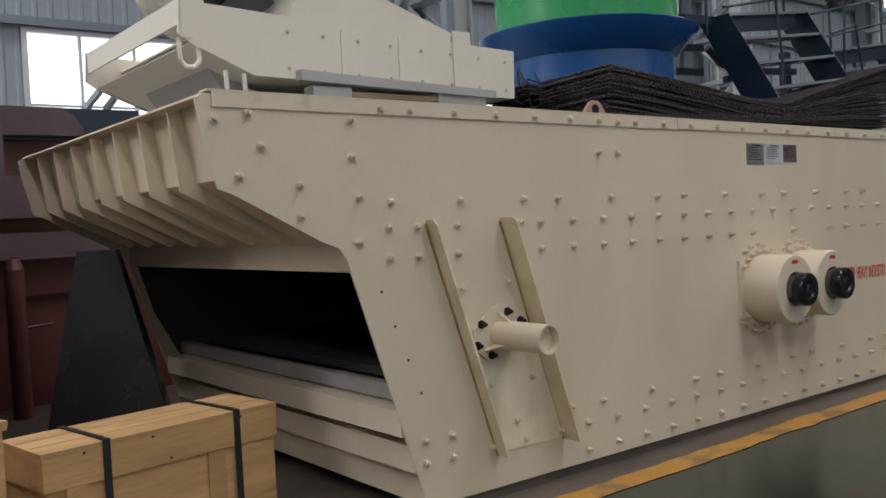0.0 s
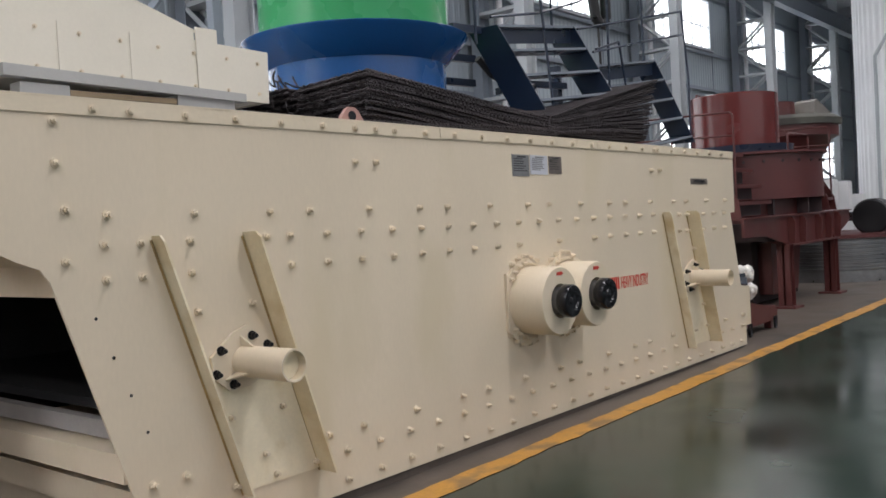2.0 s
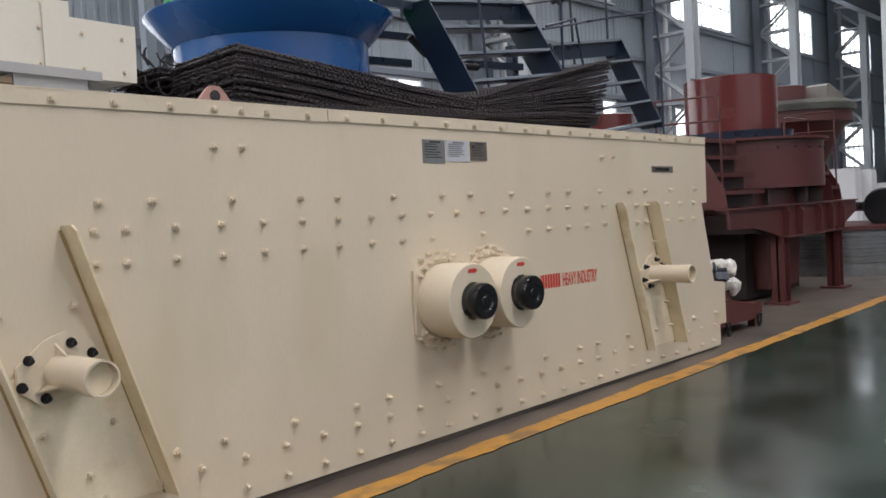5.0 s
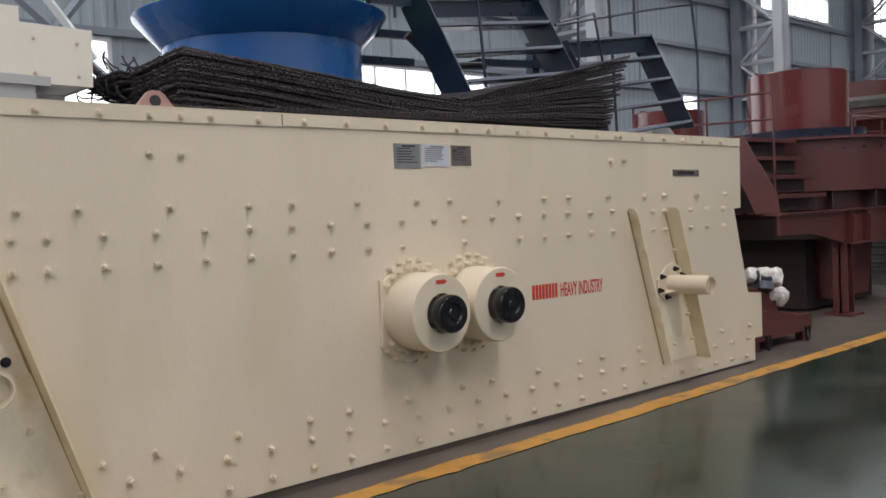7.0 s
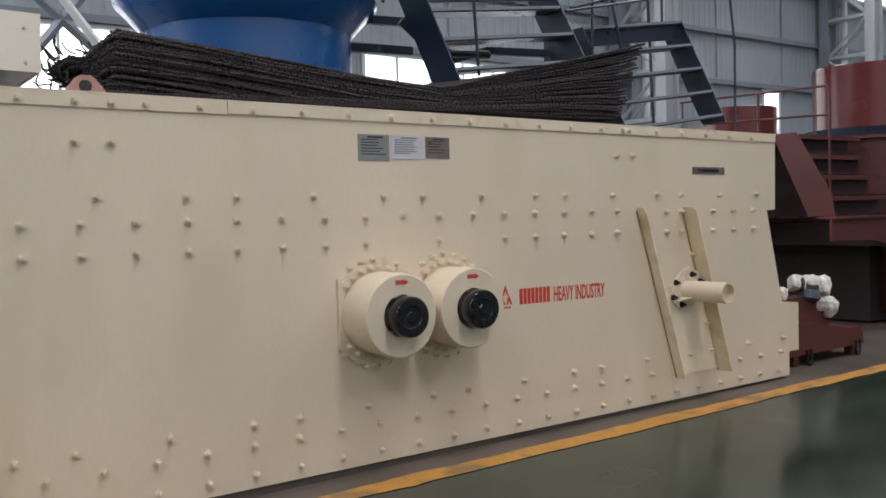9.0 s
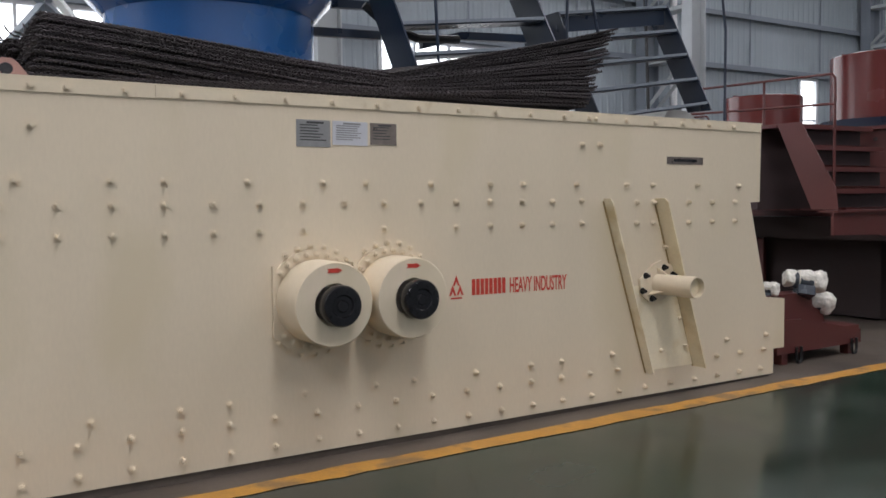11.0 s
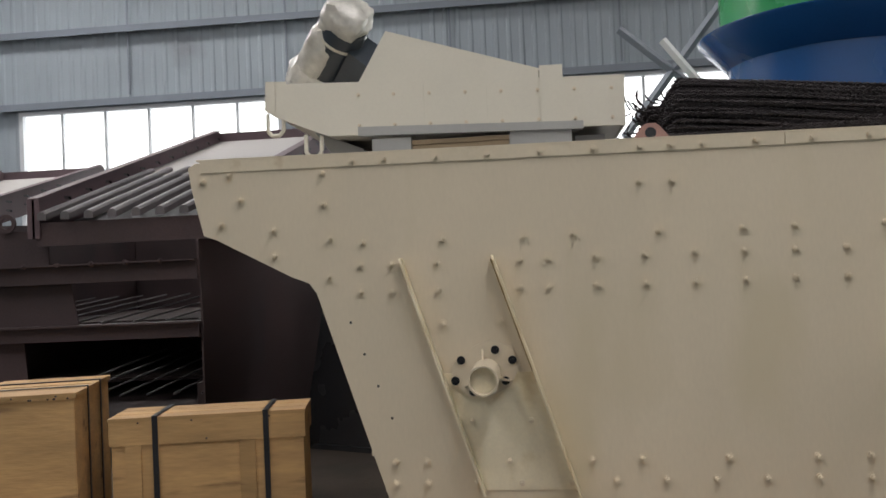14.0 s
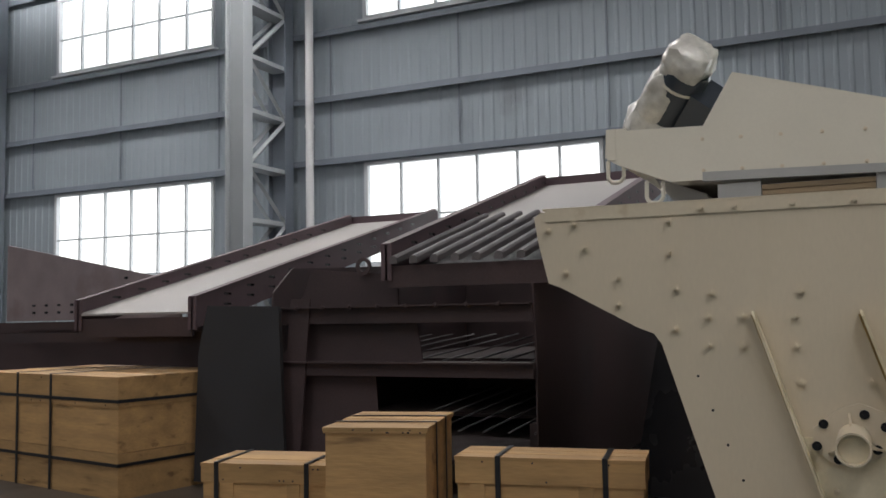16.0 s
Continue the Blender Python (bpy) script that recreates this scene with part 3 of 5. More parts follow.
box(bm, -0.99, -0.84, 0.014, WIDE - 0.014, 2.046, 2.056)
part("chute_lip", bm, CREAM, screen)
bm = BM()
box(bm, -0.29, -0.14, 0.015, WIDE - 0.015, 1.258, 1.385)
soften(bm, 0.012)
part("cross_beam", bm, CREAM, screen)
# added dark sheets over the inner side plates, in place of interior shade
for y in (0.0145, WIDE - 0.0225):
    bm = BM()
    prism(bm, [(-0.27, 1.36), (-0.13, 0.90), (0.20, 0.28), (6.7, 0.10), (6.7, 1.9), (-0.27, 1.9)][::-1], "y", y, y + 0.008)
    part("side_lining", bm, INTERIOR_DARK, screen, "dark sheet standing in for the shade inside the side plate", smooth=0)
for x0, x1, z0, z1, mt in ((-0.05, 0.10, 0.435, 0.56, CREAM), (0.06, 0.12, 0.575, 0.655, INNER), (0.02, 0.15, 0.243, 0.375, CREAM), (0.07, 0.19, 0.075, 0.236, CREAM)):
    bm = BM()
    box(bm, x0, x1, 0.015, WIDE - 0.015, z0, z1)
    soften(bm, 0.008)
    part("cross_beam", bm, mt, screen)
# decks take the same interior shade colour
for z in (0.62, 1.22):
    bm = BM()
    box(bm, 0.3, 6.7, 0.02, WIDE - 0.02, z, z + 0.05)
    part("deck", bm, INTERIOR_DARK, screen, "dark screening deck inside the machine")
bm = BM()
box(bm, 0.12, 7.0, 0.02, 0.05, -0.02, 0.09)
part("base_sill", bm, CONCRETE, screen, "dusty grey-brown base sill")
for y in (0.4, 2.6):
    bm = BM()
    box(bm, 0.35, 6.85, y, y + 0.14, -0.02, 0.14)
    part("skid", bm, BLACK, screen)
bm = BM()
box(bm, 6.7, 6.72, 0.02, WIDE - 0.02, 0.3, 1.9)
part("end_panel", bm, CREAM, screen)
# covers and rails on which the load on top lies
bm = BM()
box(bm, -0.7, 6.75, 0.10, WIDE - 0.1, 1.93, 1.98)
part("top_deck", bm, INNER, screen)
bm = BM()
prism(bm, [(-0.13, -0.06), (-0.12, -0.02), (-0.045, 0.075), (-0.02, 0.09), (0.03, 0.09), (0.055, 0.07), (0.13, -0.03), (0.13, -0.06)], "y", 0.0, 0.025)
lug = part("lifting_lug", bm, PINK, screen, "pinkish primed lifting lug with a hole")
lug.location = (4.0 - SX, 0.08, 2.085)
lug.scale = (0.9, 1, 0.85)
bm = BM()
lathe(bm, [(0.0, -0.003), (0.033, -0.003), (0.033, 0.03), (0.0, 0.03)], (0, 0, 0.03), "y", 20)
part("eye", bm, BLACK, lug)

# ---- pale feeder with its wrapped motor, on the screen ----
feeder = thing("vibrating_feeder", pose(0, 0, 0), "pale cream vibrating feeder with sloping hood on a frame greyed for shade", "feeder")
FY0, FY1 = 4.19, 5.75
TROUGH = [(1.74, 2.65), (1.73, 2.47), (1.80, 2.42), (2.13, 2.285), (3.955, 2.245), (3.965, 2.55), (3.60, 2.56), (1.87, 2.63), (1.87, 2.645)][::-1]
for y in (FY0, FY1 - 0.02):
    bm = BM()
    prism(bm, TROUGH, "y", y, y + 0.02)
    part("trough_side", bm, WHITE_CREAM, feeder, smooth=0)
bm = BM()
prism(bm, [(1.80, 2.43), (2.13, 2.295), (3.95, 2.255), (3.95, 2.275), (2.14, 2.315), (1.82, 2.445)], "y", FY0 + 0.021, FY1 - 0.021)
part("trough_floor", bm, WHITE_CREAM, feeder, smooth=0)
bm = BM()
box(bm, 3.945, 3.962, FY0 + 0.021, FY1 - 0.021, 2.25, 2.55)
part("trough_end", bm, WHITE_CREAM, feeder)
bm = BM()
box(bm, 1.95, 3.94, FY0 + 0.021, FY1 - 0.021, 2.535, 2.548)
part("trough_cover", bm, WHITE_CREAM, feeder)
bm = BM()
box(bm, 1.745, 1.76, FY0 + 0.021, FY1 - 0.021, 2.52, 2.645)
part("end_bar", bm, WHITE_CREAM, feeder)
for y in (FY0 + 0.001, FY1 - 0.021):
    bm = BM()
    prism(bm, [(2.30, 2.55), (2.515, 2.915), (3.45, 2.62), (3.45, 2.55)], "y", y, y + 0.02)
    part("hood_side", bm, WHITE_CREAM, feeder, smooth=0)
bm = BM()
prism(bm, [(2.515, 2.905), (3.46, 2.607), (3.462, 2.619), (2.517, 2.918)], "y", FY0, FY1)
prism(bm, [(2.30, 2.55), (2.505, 2.90), (2.517, 2.895), (2.315, 2.55)], "y", FY0 + 0.022, FY1 - 0.022)
part("hood_top", bm, WHITE_CREAM, feeder, smooth=0)
bm = BM()
box(bm, 3.455, 3.595, FY0 - 0.012, FY0 - 0.001, 2.27, 2.635)
part("stiffener", bm, WHITE_CREAM, feeder)
for x0, x1, z0, z1 in ((1.745, 1.80, 2.45, 2.648), (2.66, 2.74, 2.29, 2.565), (3.05, 3.13, 2.285, 2.555)):
    bm = BM()
    box(bm, x0, x1, FY0 - 0.006, FY0 - 0.001, z0, z1)
    soften(bm, 0.002, 1)
    part("stiffener", bm, WHITE_CREAM, feeder)
for k in range(8):
    for z in (2.53 - 0.008 * k, 2.338 - 0.006 * k):
        ob = new("bolt", RIM_BOLT)
        ob.parent = feeder
        ob.location = (2.33 + 0.222 * k, FY0, z)
        ob.scale = (0.55, 0.55, 0.55)
for x, z in ((1.79, 2.42), (2.03, 2.275)):
    bm = BM()
    pipe(bm, [(x - 0.05, FY0 + 0.03, z + 0.03), (x - 0.05, FY0 + 0.02, z - 0.08), (x - 0.025, FY0 + 0.02, z - 0.11), (x + 0.025, FY0 + 0.02, z - 0.11), (x + 0.05, FY0 + 0.02, z - 0.08), (x + 0.05, FY0 + 0.03, z + 0.02)], 0.013, 8)
    part("lifting_hook", bm, WHITE_CREAM, feeder)
# frame is pale like the feeder; its grey holds the shade beneath
frame_ = new("support_frame")
frame_.parent = feeder
bm = BM()
prism(bm, [(2.34, 2.312), (3.70, 2.268), (3.70, 2.222), (2.34, 2.258)][::-1], "y", 4.08, 4.14)
part("upper_channel", bm, PALE_GREY, frame_)
for x0, x1 in ((2.42, 2.66), (3.26, 3.63)):
    bm = BM()
    box(bm, x0, x1, 4.10, 4.20, 2.03, 2.235)
    part("leg_block", bm, PALE_GREY, frame_)
bm = BM()
box(bm, 2.42, 3.63, 5.5, 5.6, 2.03, 2.235)
part("leg_block", bm, PALE_GREY, frame_)
bm = BM()
box(bm, 2.66, 3.26, 4.14, 4.2, 2.03, 2.22)
part("back_web", bm, PALE_GREY, frame_)
bm = BM()
box(bm, 2.40, 3.75, 4.2, 5.6, 1.985, 2.032)
part("base_frame", bm, PALE_GREY, frame_)
for k in range(5):
    bm = BM()
    box(bm, 2.665, 3.255, 4.105 + 0.006 * (k % 2), 4.138, 2.062 + 0.031 * k, 2.09 + 0.031 * k)
    part("packing_board", bm, WOOD_OLD, frame_, "stacked thin wooden packing boards")
bm = BM()
prism(bm, [(1.98, 2.36), (2.30, 2.23), (2.36, 2.05), (2.20, 2.05)], "y", 4.45, 5.4)
part("spring_seat", bm, PALE_GREY, frame_)
bm = BM()
box(bm, 3.66, 3.84, 4.3, 5.5, 2.03, 2.21)
part("end_block", bm, PALE_GREY, frame_)


def crumpled(bm, centre, rx, ry, rz, seed, amp=0.12, sub=3):
    """A bulky bag of film: a ball with folds."""
    before = set(bm.verts)
    bmesh.ops.create_icosphere(bm, subdivisions=sub, radius=1.0)
    for v in set(bm.verts) - before:
        d = v.co.copy()
        f = 1 + amp * noise.noise(d * 1.7 + Vector((seed, 0, 0))) + amp * 0.9 * abs(noise.noise(d * 4.0 + Vector((0, seed, 0)))) + amp * 0.3 * noise.noise(d * 11.0 + Vector((0, 0, seed)))
        m_ = max(abs(d.x), abs(d.y), abs(d.z)) ** 0.45
        v.co = Vector(centre) + Vector((d.x * rx, d.y * ry, d.z * rz)) * f / m_


def wrapped_motor(m, size):
    mo = thing("wrapped_motor", m, "vibrator motor wrapped in crumpled clear plastic film", "motor", "wrapped motors")
    bm = BM()
    lathe(bm, [(0.0, -0.26), (0.14, -0.26), (0.155, -0.23), (0.155, 0.23), (0.14, 0.26), (0.0, 0.26)], (0, 0, 0), "y", 28)
    part("body", bm, MOTOR_GREY, mo, "dark motor body showing between the film")
    bm = BM()
    box(bm, -0.13, 0.13, -0.17, 0.17, -0.30, -0.12)
    part("foot", bm, MOTOR_GREY, mo)
    for yy in (-0.27, 0.29):
        bm = BM()
        crumpled(bm, (0, yy, 0.02), 0.175 - 0.08 * yy, 0.14 - 0.06 * yy, 0.175 - 0.08 * yy, 3.1 + yy * 9, 0.13, 4)
        part("film_wrap", bm, WRAP, mo, "milky crumpled plastic film")
    bm = BM()
    crumpled(bm, (0.0, -0.04, 0.065), 0.180, 0.235, 0.125, 8.2, 0.12, 4)
    part("film_wrap", bm, WRAP, mo)
    bm = BM()
    for yy in (0.14,):
        lathe(bm, [(0.160, yy - 0.012), (0.167, yy), (0.160, yy + 0.012)], (0, 0, 0), "y", 24)
    part("tie_band", bm, WHITE_CREAM, mo)
    mo.scale = (size, size, size)
    return mo


# ---- green and blue feed drum ----
drum = thing("feed_drum", pose(5.44, 4.9, 2.0), "green and blue painted steel feed drum with flared skirt", "drum")
bm = BM()
lathe(bm, [(0.66, 0.0), (0.69, 0.0), (0.69, 0.70), (0.68, 0.70), (0.66, 0.0)], (0, 0, 0), "z", 72)
part("neck", bm, BLUE, drum)
bm = BM()
lathe(bm, [(0.695, 0.68), (0.875, 0.875), (0.880, 0.89), (0.872, 0.895), (0.73, 0.885)], (0, 0, 0), "z", 72)
part("flared_skirt", bm, BLUE, drum, "dark blue flared skirt with a bright edge")
bm = BM()
lathe(bm, [(0.73, 0.88), (0.73, 2.1), (0.70, 2.1), (0.70, 0.88)], (0, 0, 0), "z", 72)
part("barrel", bm, GREEN, drum, "bright green barrel")
bm = BM()
lathe(bm, [(0.70, 0.0), (0.74, 0.0), (0.74, 0.03), (0.70, 0.03)], (0, 0, -0.02), "z", 48)
part("base_ring", bm, BLUE, drum)

# ---- stacks of woven wire mats ----
def wire_mat(x0, x1, y0, y1, zf, seed, nx, ny, r=0.006, droop=0.0):
    """Crimped wires both ways, following the sag zf(x)."""
    rng = np.random.RandomState(seed)
    V, F = [], []

    def wire(P):
        n = len(P)
        base = len(V)
        for i, p in enumerate(P):
            for dy, dz in ((-1, 0), (0, 1), (1, 0), (0, -1)):
                V.append((p[0] + (dy * r if P[0][0] == P[-1][0] else 0), p[1] + (dy * r if P[0][0] != P[-1][0] else 0), p[2] + dz * r))
        for i in range(n - 1):
            for k in range(4):
                a, b = base + i * 4 + k, base + i * 4 + (k + 1) % 4
                F.append((a, b, b + 4, a + 4))
        F.append(tuple(base + k for k in (3, 2, 1, 0)))
        F.append(tuple(base + (n - 1) * 4 + k for k in range(4)))
    xs, ys = np.linspace(x0, x1, nx), np.linspace(y0, y1, ny)
    for j, y in enumerate(ys):
        ex, e2 = rng.uniform(0, 0.02), rng.uniform(0, 0.02)
        wire([(x + (-ex if i == 0 else e2 if i == nx - 1 else 0), y, zf(x, y) + (0.0045 if (i + j) % 2 else -0.0045)) for i, x in enumerate(xs)])
    for i, x in enumerate(xs):
        ex = rng.uniform(0, 0.012)
        wire([(x, y - (ex if j == 0 else 0), zf(x, y) + (-0.0045 if (i + j) % 2 else 0.0045)) for j, y in enumerate(ys)])
    me = bpy.data.meshes.new("wire_mesh_mat")
    me.from_pydata(V, [], F)
    me.materials.append(WIRE)
    return tagged(new("wire_mesh_mat", me), "dark rusty woven wire screen mat in a stack", "wire mesh", "stacked wire mats")


LAYERS = 19
rnd = random.Random(4)


def bent(x, knots):
    """Height along a stack, eased between a few knots."""
    return float(np.interp(x, [k[0] for k in knots], [k[1] for k in knots]))


for k in range(LAYERS):
    u = k / (LAYERS - 1)
    wob = rnd.uniform(0, 6)

    def z_left(x, y, u=u, wob=wob, k=k):
        top = bent(x, ((4.05, 2.372), (4.2, 2.376), (4.6, 2.342), (5.0, 2.298), (5.5, 2.250), (6.1, 2.215), (6.3, 2.21)))
        z = top - 0.295 * (1 - u) + (0.12 * math.exp(-((x - 6.1) / 0.6) ** 2) - 0.04) * (y - 3.6) + 0.004 * math.sin(5 * x + wob)
        return max(z, 2.078 + 0.0035 * k)
    wire_mat(4.13 + 0.05 * u + rnd.uniform(-0.025, 0.025), 6.16 + rnd.uniform(-0.04, 0.04), 3.575 + rnd.uniform(-0.012, 0.012), 4.16, z_left, k, 104, 13, 0.0058)
RIGHT_LAYERS = 23
for k in range(RIGHT_LAYERS):
    u = k / (RIGHT_LAYERS - 1)
    wob = rnd.uniform(0, 6)

    def z_right(x, y, u=u, wob=wob, k=k):
        top = bent(x, ((6.0, 2.205), (6.2, 2.235), (6.5, 2.305), (6.95, 2.410), (7.4, 2.515), (7.95, 2.640)))
        z = top - (0.12 + 0.30 * min(max((x - 6.05) / 1.3, 0), 1.25)) * (1 - u) + (0.14 * math.exp(-((x - 6.1) / 0.6) ** 2) - 0.03) * (y - 3.6) + 0.005 * math.sin(4.4 * x + wob)
        return max(z, 2.076 + 0.003 * k)
    wire_mat(6.09 + rnd.uniform(-0.03, 0.03), 7.62 + 0.27 * u + rnd.uniform(-0.025, 0.025), 3.575 + rnd.uniform(-0.012, 0.012), 4.1, z_right, k + 40, 96, 12, 0.0058)

# short cut mats with bent wire ends in front of the drum
for k in range(12):
    wire_mat(4.14 + rnd.uniform(-0.04, 0.03), 4.62, 4.2, 4.62 + 0.01 * k, lambda x, y, k=k: 2.03 + 0.030 * k + 0.02 * math.sin(9 * x + k), 90 + k, 24, 12, 0.0058)
bm = BM()
for k in range(46):
    x, y, z = rnd.uniform(4.02, 4.3), rnd.uniform(4.18, 4.62), rnd.uniform(2.14, 2.40)
    a = rnd.uniform(-0.5, 1.2)
    pts = [(x, y, z)]
    for j in range(3):
        pts.append((pts[-1][0] - 0.035 * math.cos(a), pts[-1][1] + rnd.uniform(-0.02, 0.02), pts[-1][2] + 0.035 * math.sin(a)))
        a += rnd.uniform(-0.2, 0.9)
    pipe(bm, pts, 0.0055, 5)
solo("bent_wire_ends", bm, WIRE, "tangle of bent rusty wire ends on the mats", "wire", kind="stuff")

# ---- wrapped motors ----
mo = wrapped_motor(pose(2.17, 4.72, 3.03, 0, 32, 0), 1.0)
AXIS = Vector((0.25, -0.31, 0.25)).normalized()
BACK = Vector((-0.86, 0.0, 0.50))
BACK = (BACK - AXIS * BACK.dot(AXIS)).normalized()
mo.matrix_basis = Matrix.Translation((2.10, 4.575, 2.905)) @ Matrix((AXIS.cross(BACK), AXIS, BACK)).transposed().to_4x4()
for x, y, z, a in ((10.66, 4.0, 0.66, 25), (10.84, 4.04, 0.45, -20), (10.16, 4.05, 0.62, 10)):
    m2 = copy_thing(mo, pose(x, y, z, 10, a, 60))
    m2.scale = (0.5, 0.46, 0.5) if x > 10.3 else (0.32, 0.3, 0.32)

# ---- navy stairs with landing, on the screen ----
def flight(left, right, step, count, low=0.35, deep=0.24):
    """A steep open stair: left and right front ends of the top step, and the way from one step down to the next."""
    st = thing("stair_flight", pose(0, 0, 0), "navy blue steel stair flight with open treads", "stairs", "navy stairs")
    left, right, step = Vector(left), Vector(right), Vector(step)
    for top in (left, right):
        end = top + step * (count + low)
        bm = BM()
        for dx in (-0.006, 0.006):
            for q in ((top.x, top.y, top.z), (end.x, end.y, end.z), (end.x, end.y + deep, end.z), (top.x, top.y + deep, top.z)):
                bm.verts.new((q[0] + dx, q[1], q[2]))
        v = list(bm.verts)
        for f in ((0, 1, 2, 3), (7, 6, 5, 4), (0, 4, 5, 1), (1, 5, 6, 2), (2, 6, 7, 3), (3, 7, 4, 0)):
            bm.faces.new([v[k] for k in f])
        part("stringer", bm, NAVY, st, smooth=0)

    def slab(a, b, back, thick):
        a, b = a + Vector((0.009, 0, 0)), b - Vector((0.009, 0, 0))
        bm = BM()
        v = [bm.verts.new(p + Vector((0, dy, dz))) for p in (a, b) for dy in back for dz in thick]
        for f in ((0, 1, 3, 2), (4, 6, 7, 5), (0, 4, 5, 1), (2, 3, 7, 6), (0, 2, 6, 4), (1, 5, 7, 3)):
            bm.faces.new([v[k] for k in f])
        return bm
    part("riser", slab(left, right, (0.03, 0.04), (-0.15, -0.03)), NAVY, st)
    for k in range(count + 1):
        a, b = left + step * k, right + step * k
        t = part("tread", slab(a, b, (0.006, 0.22), (-0.028, 0.0)), NAVY, st)
        part("nosing", slab(a, b, (-0.004, 0.004), (-0.018, 0.003)), GIRT, t, "pale tread edge")
    return st


flight((6.375, 4.20, 3.045), (7.57, 4.20, 3.19), (0.012, -0.115, -0.215), 3, 0.95, 0.30)
flight((7.87, 4.15, 2.86), (8.97, 4.09, 3.01), (0.035, -0.075, -0.20), 4)
land = thing("stair_landing", pose(0, 0, 0), "navy steel landing beams beside the stair flights", "platform")
for x0, z0, x1, z1, y in ((5.95, 2.80, 6.62, 2.83, 4.62), (5.93, 2.60, 6.60, 2.62, 4.62), (6.95, 2.58, 7.30, 2.68, 4.62), (7.30, 2.68, 8.10, 2.72, 4.62), (6.0, 2.98, 6.45, 3.0, 4.36)):
    bm = BM()
    prism(bm, [(x0, z0), (x1, z1), (x1, z1 + 0.06), (x0, z0 + 0.06)], "y", y, y + 0.05)
    part("beam", bm, NAVY, land)
bm = BM()
box(bm, 8.02, 8.10, 4.68, 4.76, 1.98, 2.95)
part("post", bm, NAVY, land)
RAIL_POSTS = ([(6.63, 4.0, 3.9), (6.61, 3.86, 2.36)], [(7.86, 4.0, 4.1), (7.82, 4.0, 2.55)], [(9.46, 4.0, 3.57), (9.57, 4.0, 2.85), (9.56, 4.0, 2.03)],
              [(6.1, 4.22, 3.8), (6.1, 4.22, 2.86)], [(7.22, 4.22, 4.0), (7.23, 4.22, 3.15)], [(8.73, 4.1, 3.9), (8.74, 4.1, 2.98)])
RAIL_BARS = ([(5.95, 3.96, 3.0), (6.67, 4.0, 3.14), (7.32, 4.0, 3.33), (7.86, 4.0, 3.55)], [(7.29, 4.0, 3.09), (8.3, 4.0, 3.31), (9.46, 4.0, 3.56)],
             [(7.55, 4.0, 2.92), (8.73, 4.0, 3.17), (9.5, 4.0, 3.32)], [(7.6, 4.0, 2.95), (8.04, 4.0, 3.07), (8.15, 4.0, 2.62)])
rail = thing("stair_railing", pose(0, 0, 0), "thin dark grey tubular handrail along the stairs", "railing")
for pts in RAIL_POSTS:
    bm = BM()
    pipe(bm, pts, 0.012)
    part("baluster", bm, NAVY, rail)
for pts in RAIL_BARS:
    bm = BM()
    pipe(bm, pts, 0.012)
    part("handrail", bm, NAVY, rail)
hose = BM()
pts = [(7.9, 4.2, 4.2), (7.92, 4.2, 3.6), (7.95, 4.18, 3.32), (8.0, 4.15, 3.24), (8.04, 4.12, 3.3), (8.0, 4.1, 3.5)]
pipe(hose, pts, 0.05, 10)
solo("hanging_hose", hose, RUBBER, "thick black hose hanging beside the stairs", "hose")
hose = BM()
pipe(hose, [(6.35, 4.4, 2.80), (6.5, 4.38, 2.68), (6.75, 4.36, 2.60), (7.1, 4.36, 2.62)], 0.03, 8)
solo("black_cable", hose, RUBBER, "black cable slung below the stairs", "cable")
cable = BM()
pipe(cable, [(9.9, 5.2, 1.98), (9.86, 5.2, 3.0), (9.75, 5.2, 5.2), (9.6, 5.2, 8.6)], 0.016, 6)
solo("crane_cable", cable, RUBBER, "dark hanging crane control cable", "cable")
# loose pale parts at the far corner of the screen
bm = BM()
box(bm, 8.95, 9.3, 4.1, 4.6, 2.0, 2.12)
prism(bm, [(8.95, 2.12), (9.3, 2.12), (9.22, 2.17), (9.0, 2.17)], "y", 4.1, 4.6)
soften(bm, 0.01)
solo("steel_channel_piece", bm, PALE_GREY, "pale grey steel channel lying on the screen", "steel part")
# slender cross braces of the frame behind the feeder
br = thing("brace_frame", pose(0, 0, 0), "dark steel cross brace frame behind the feeder", "steel frame")
for a, b, mt in (((4.25, 7.0, 3.55), (5.6, 7.0, 2.35), GIRT), ((4.25, 7.0, 2.55), (5.2, 7.0, 3.75), GIRT), ((4.62, 6.9, 3.4), (5.0, 6.9, 2.9), WHITE_SHEET)):
    bm = BM()
    rod(bm, a, b, 0.04, 4)
    part("brace", bm, mt, br)
for x in (5.65,):
    bm = BM()
    box(bm, x, x + 0.1, 6.95, 7.05, 0, 3.7)
    part("post", bm, GIRT, br)

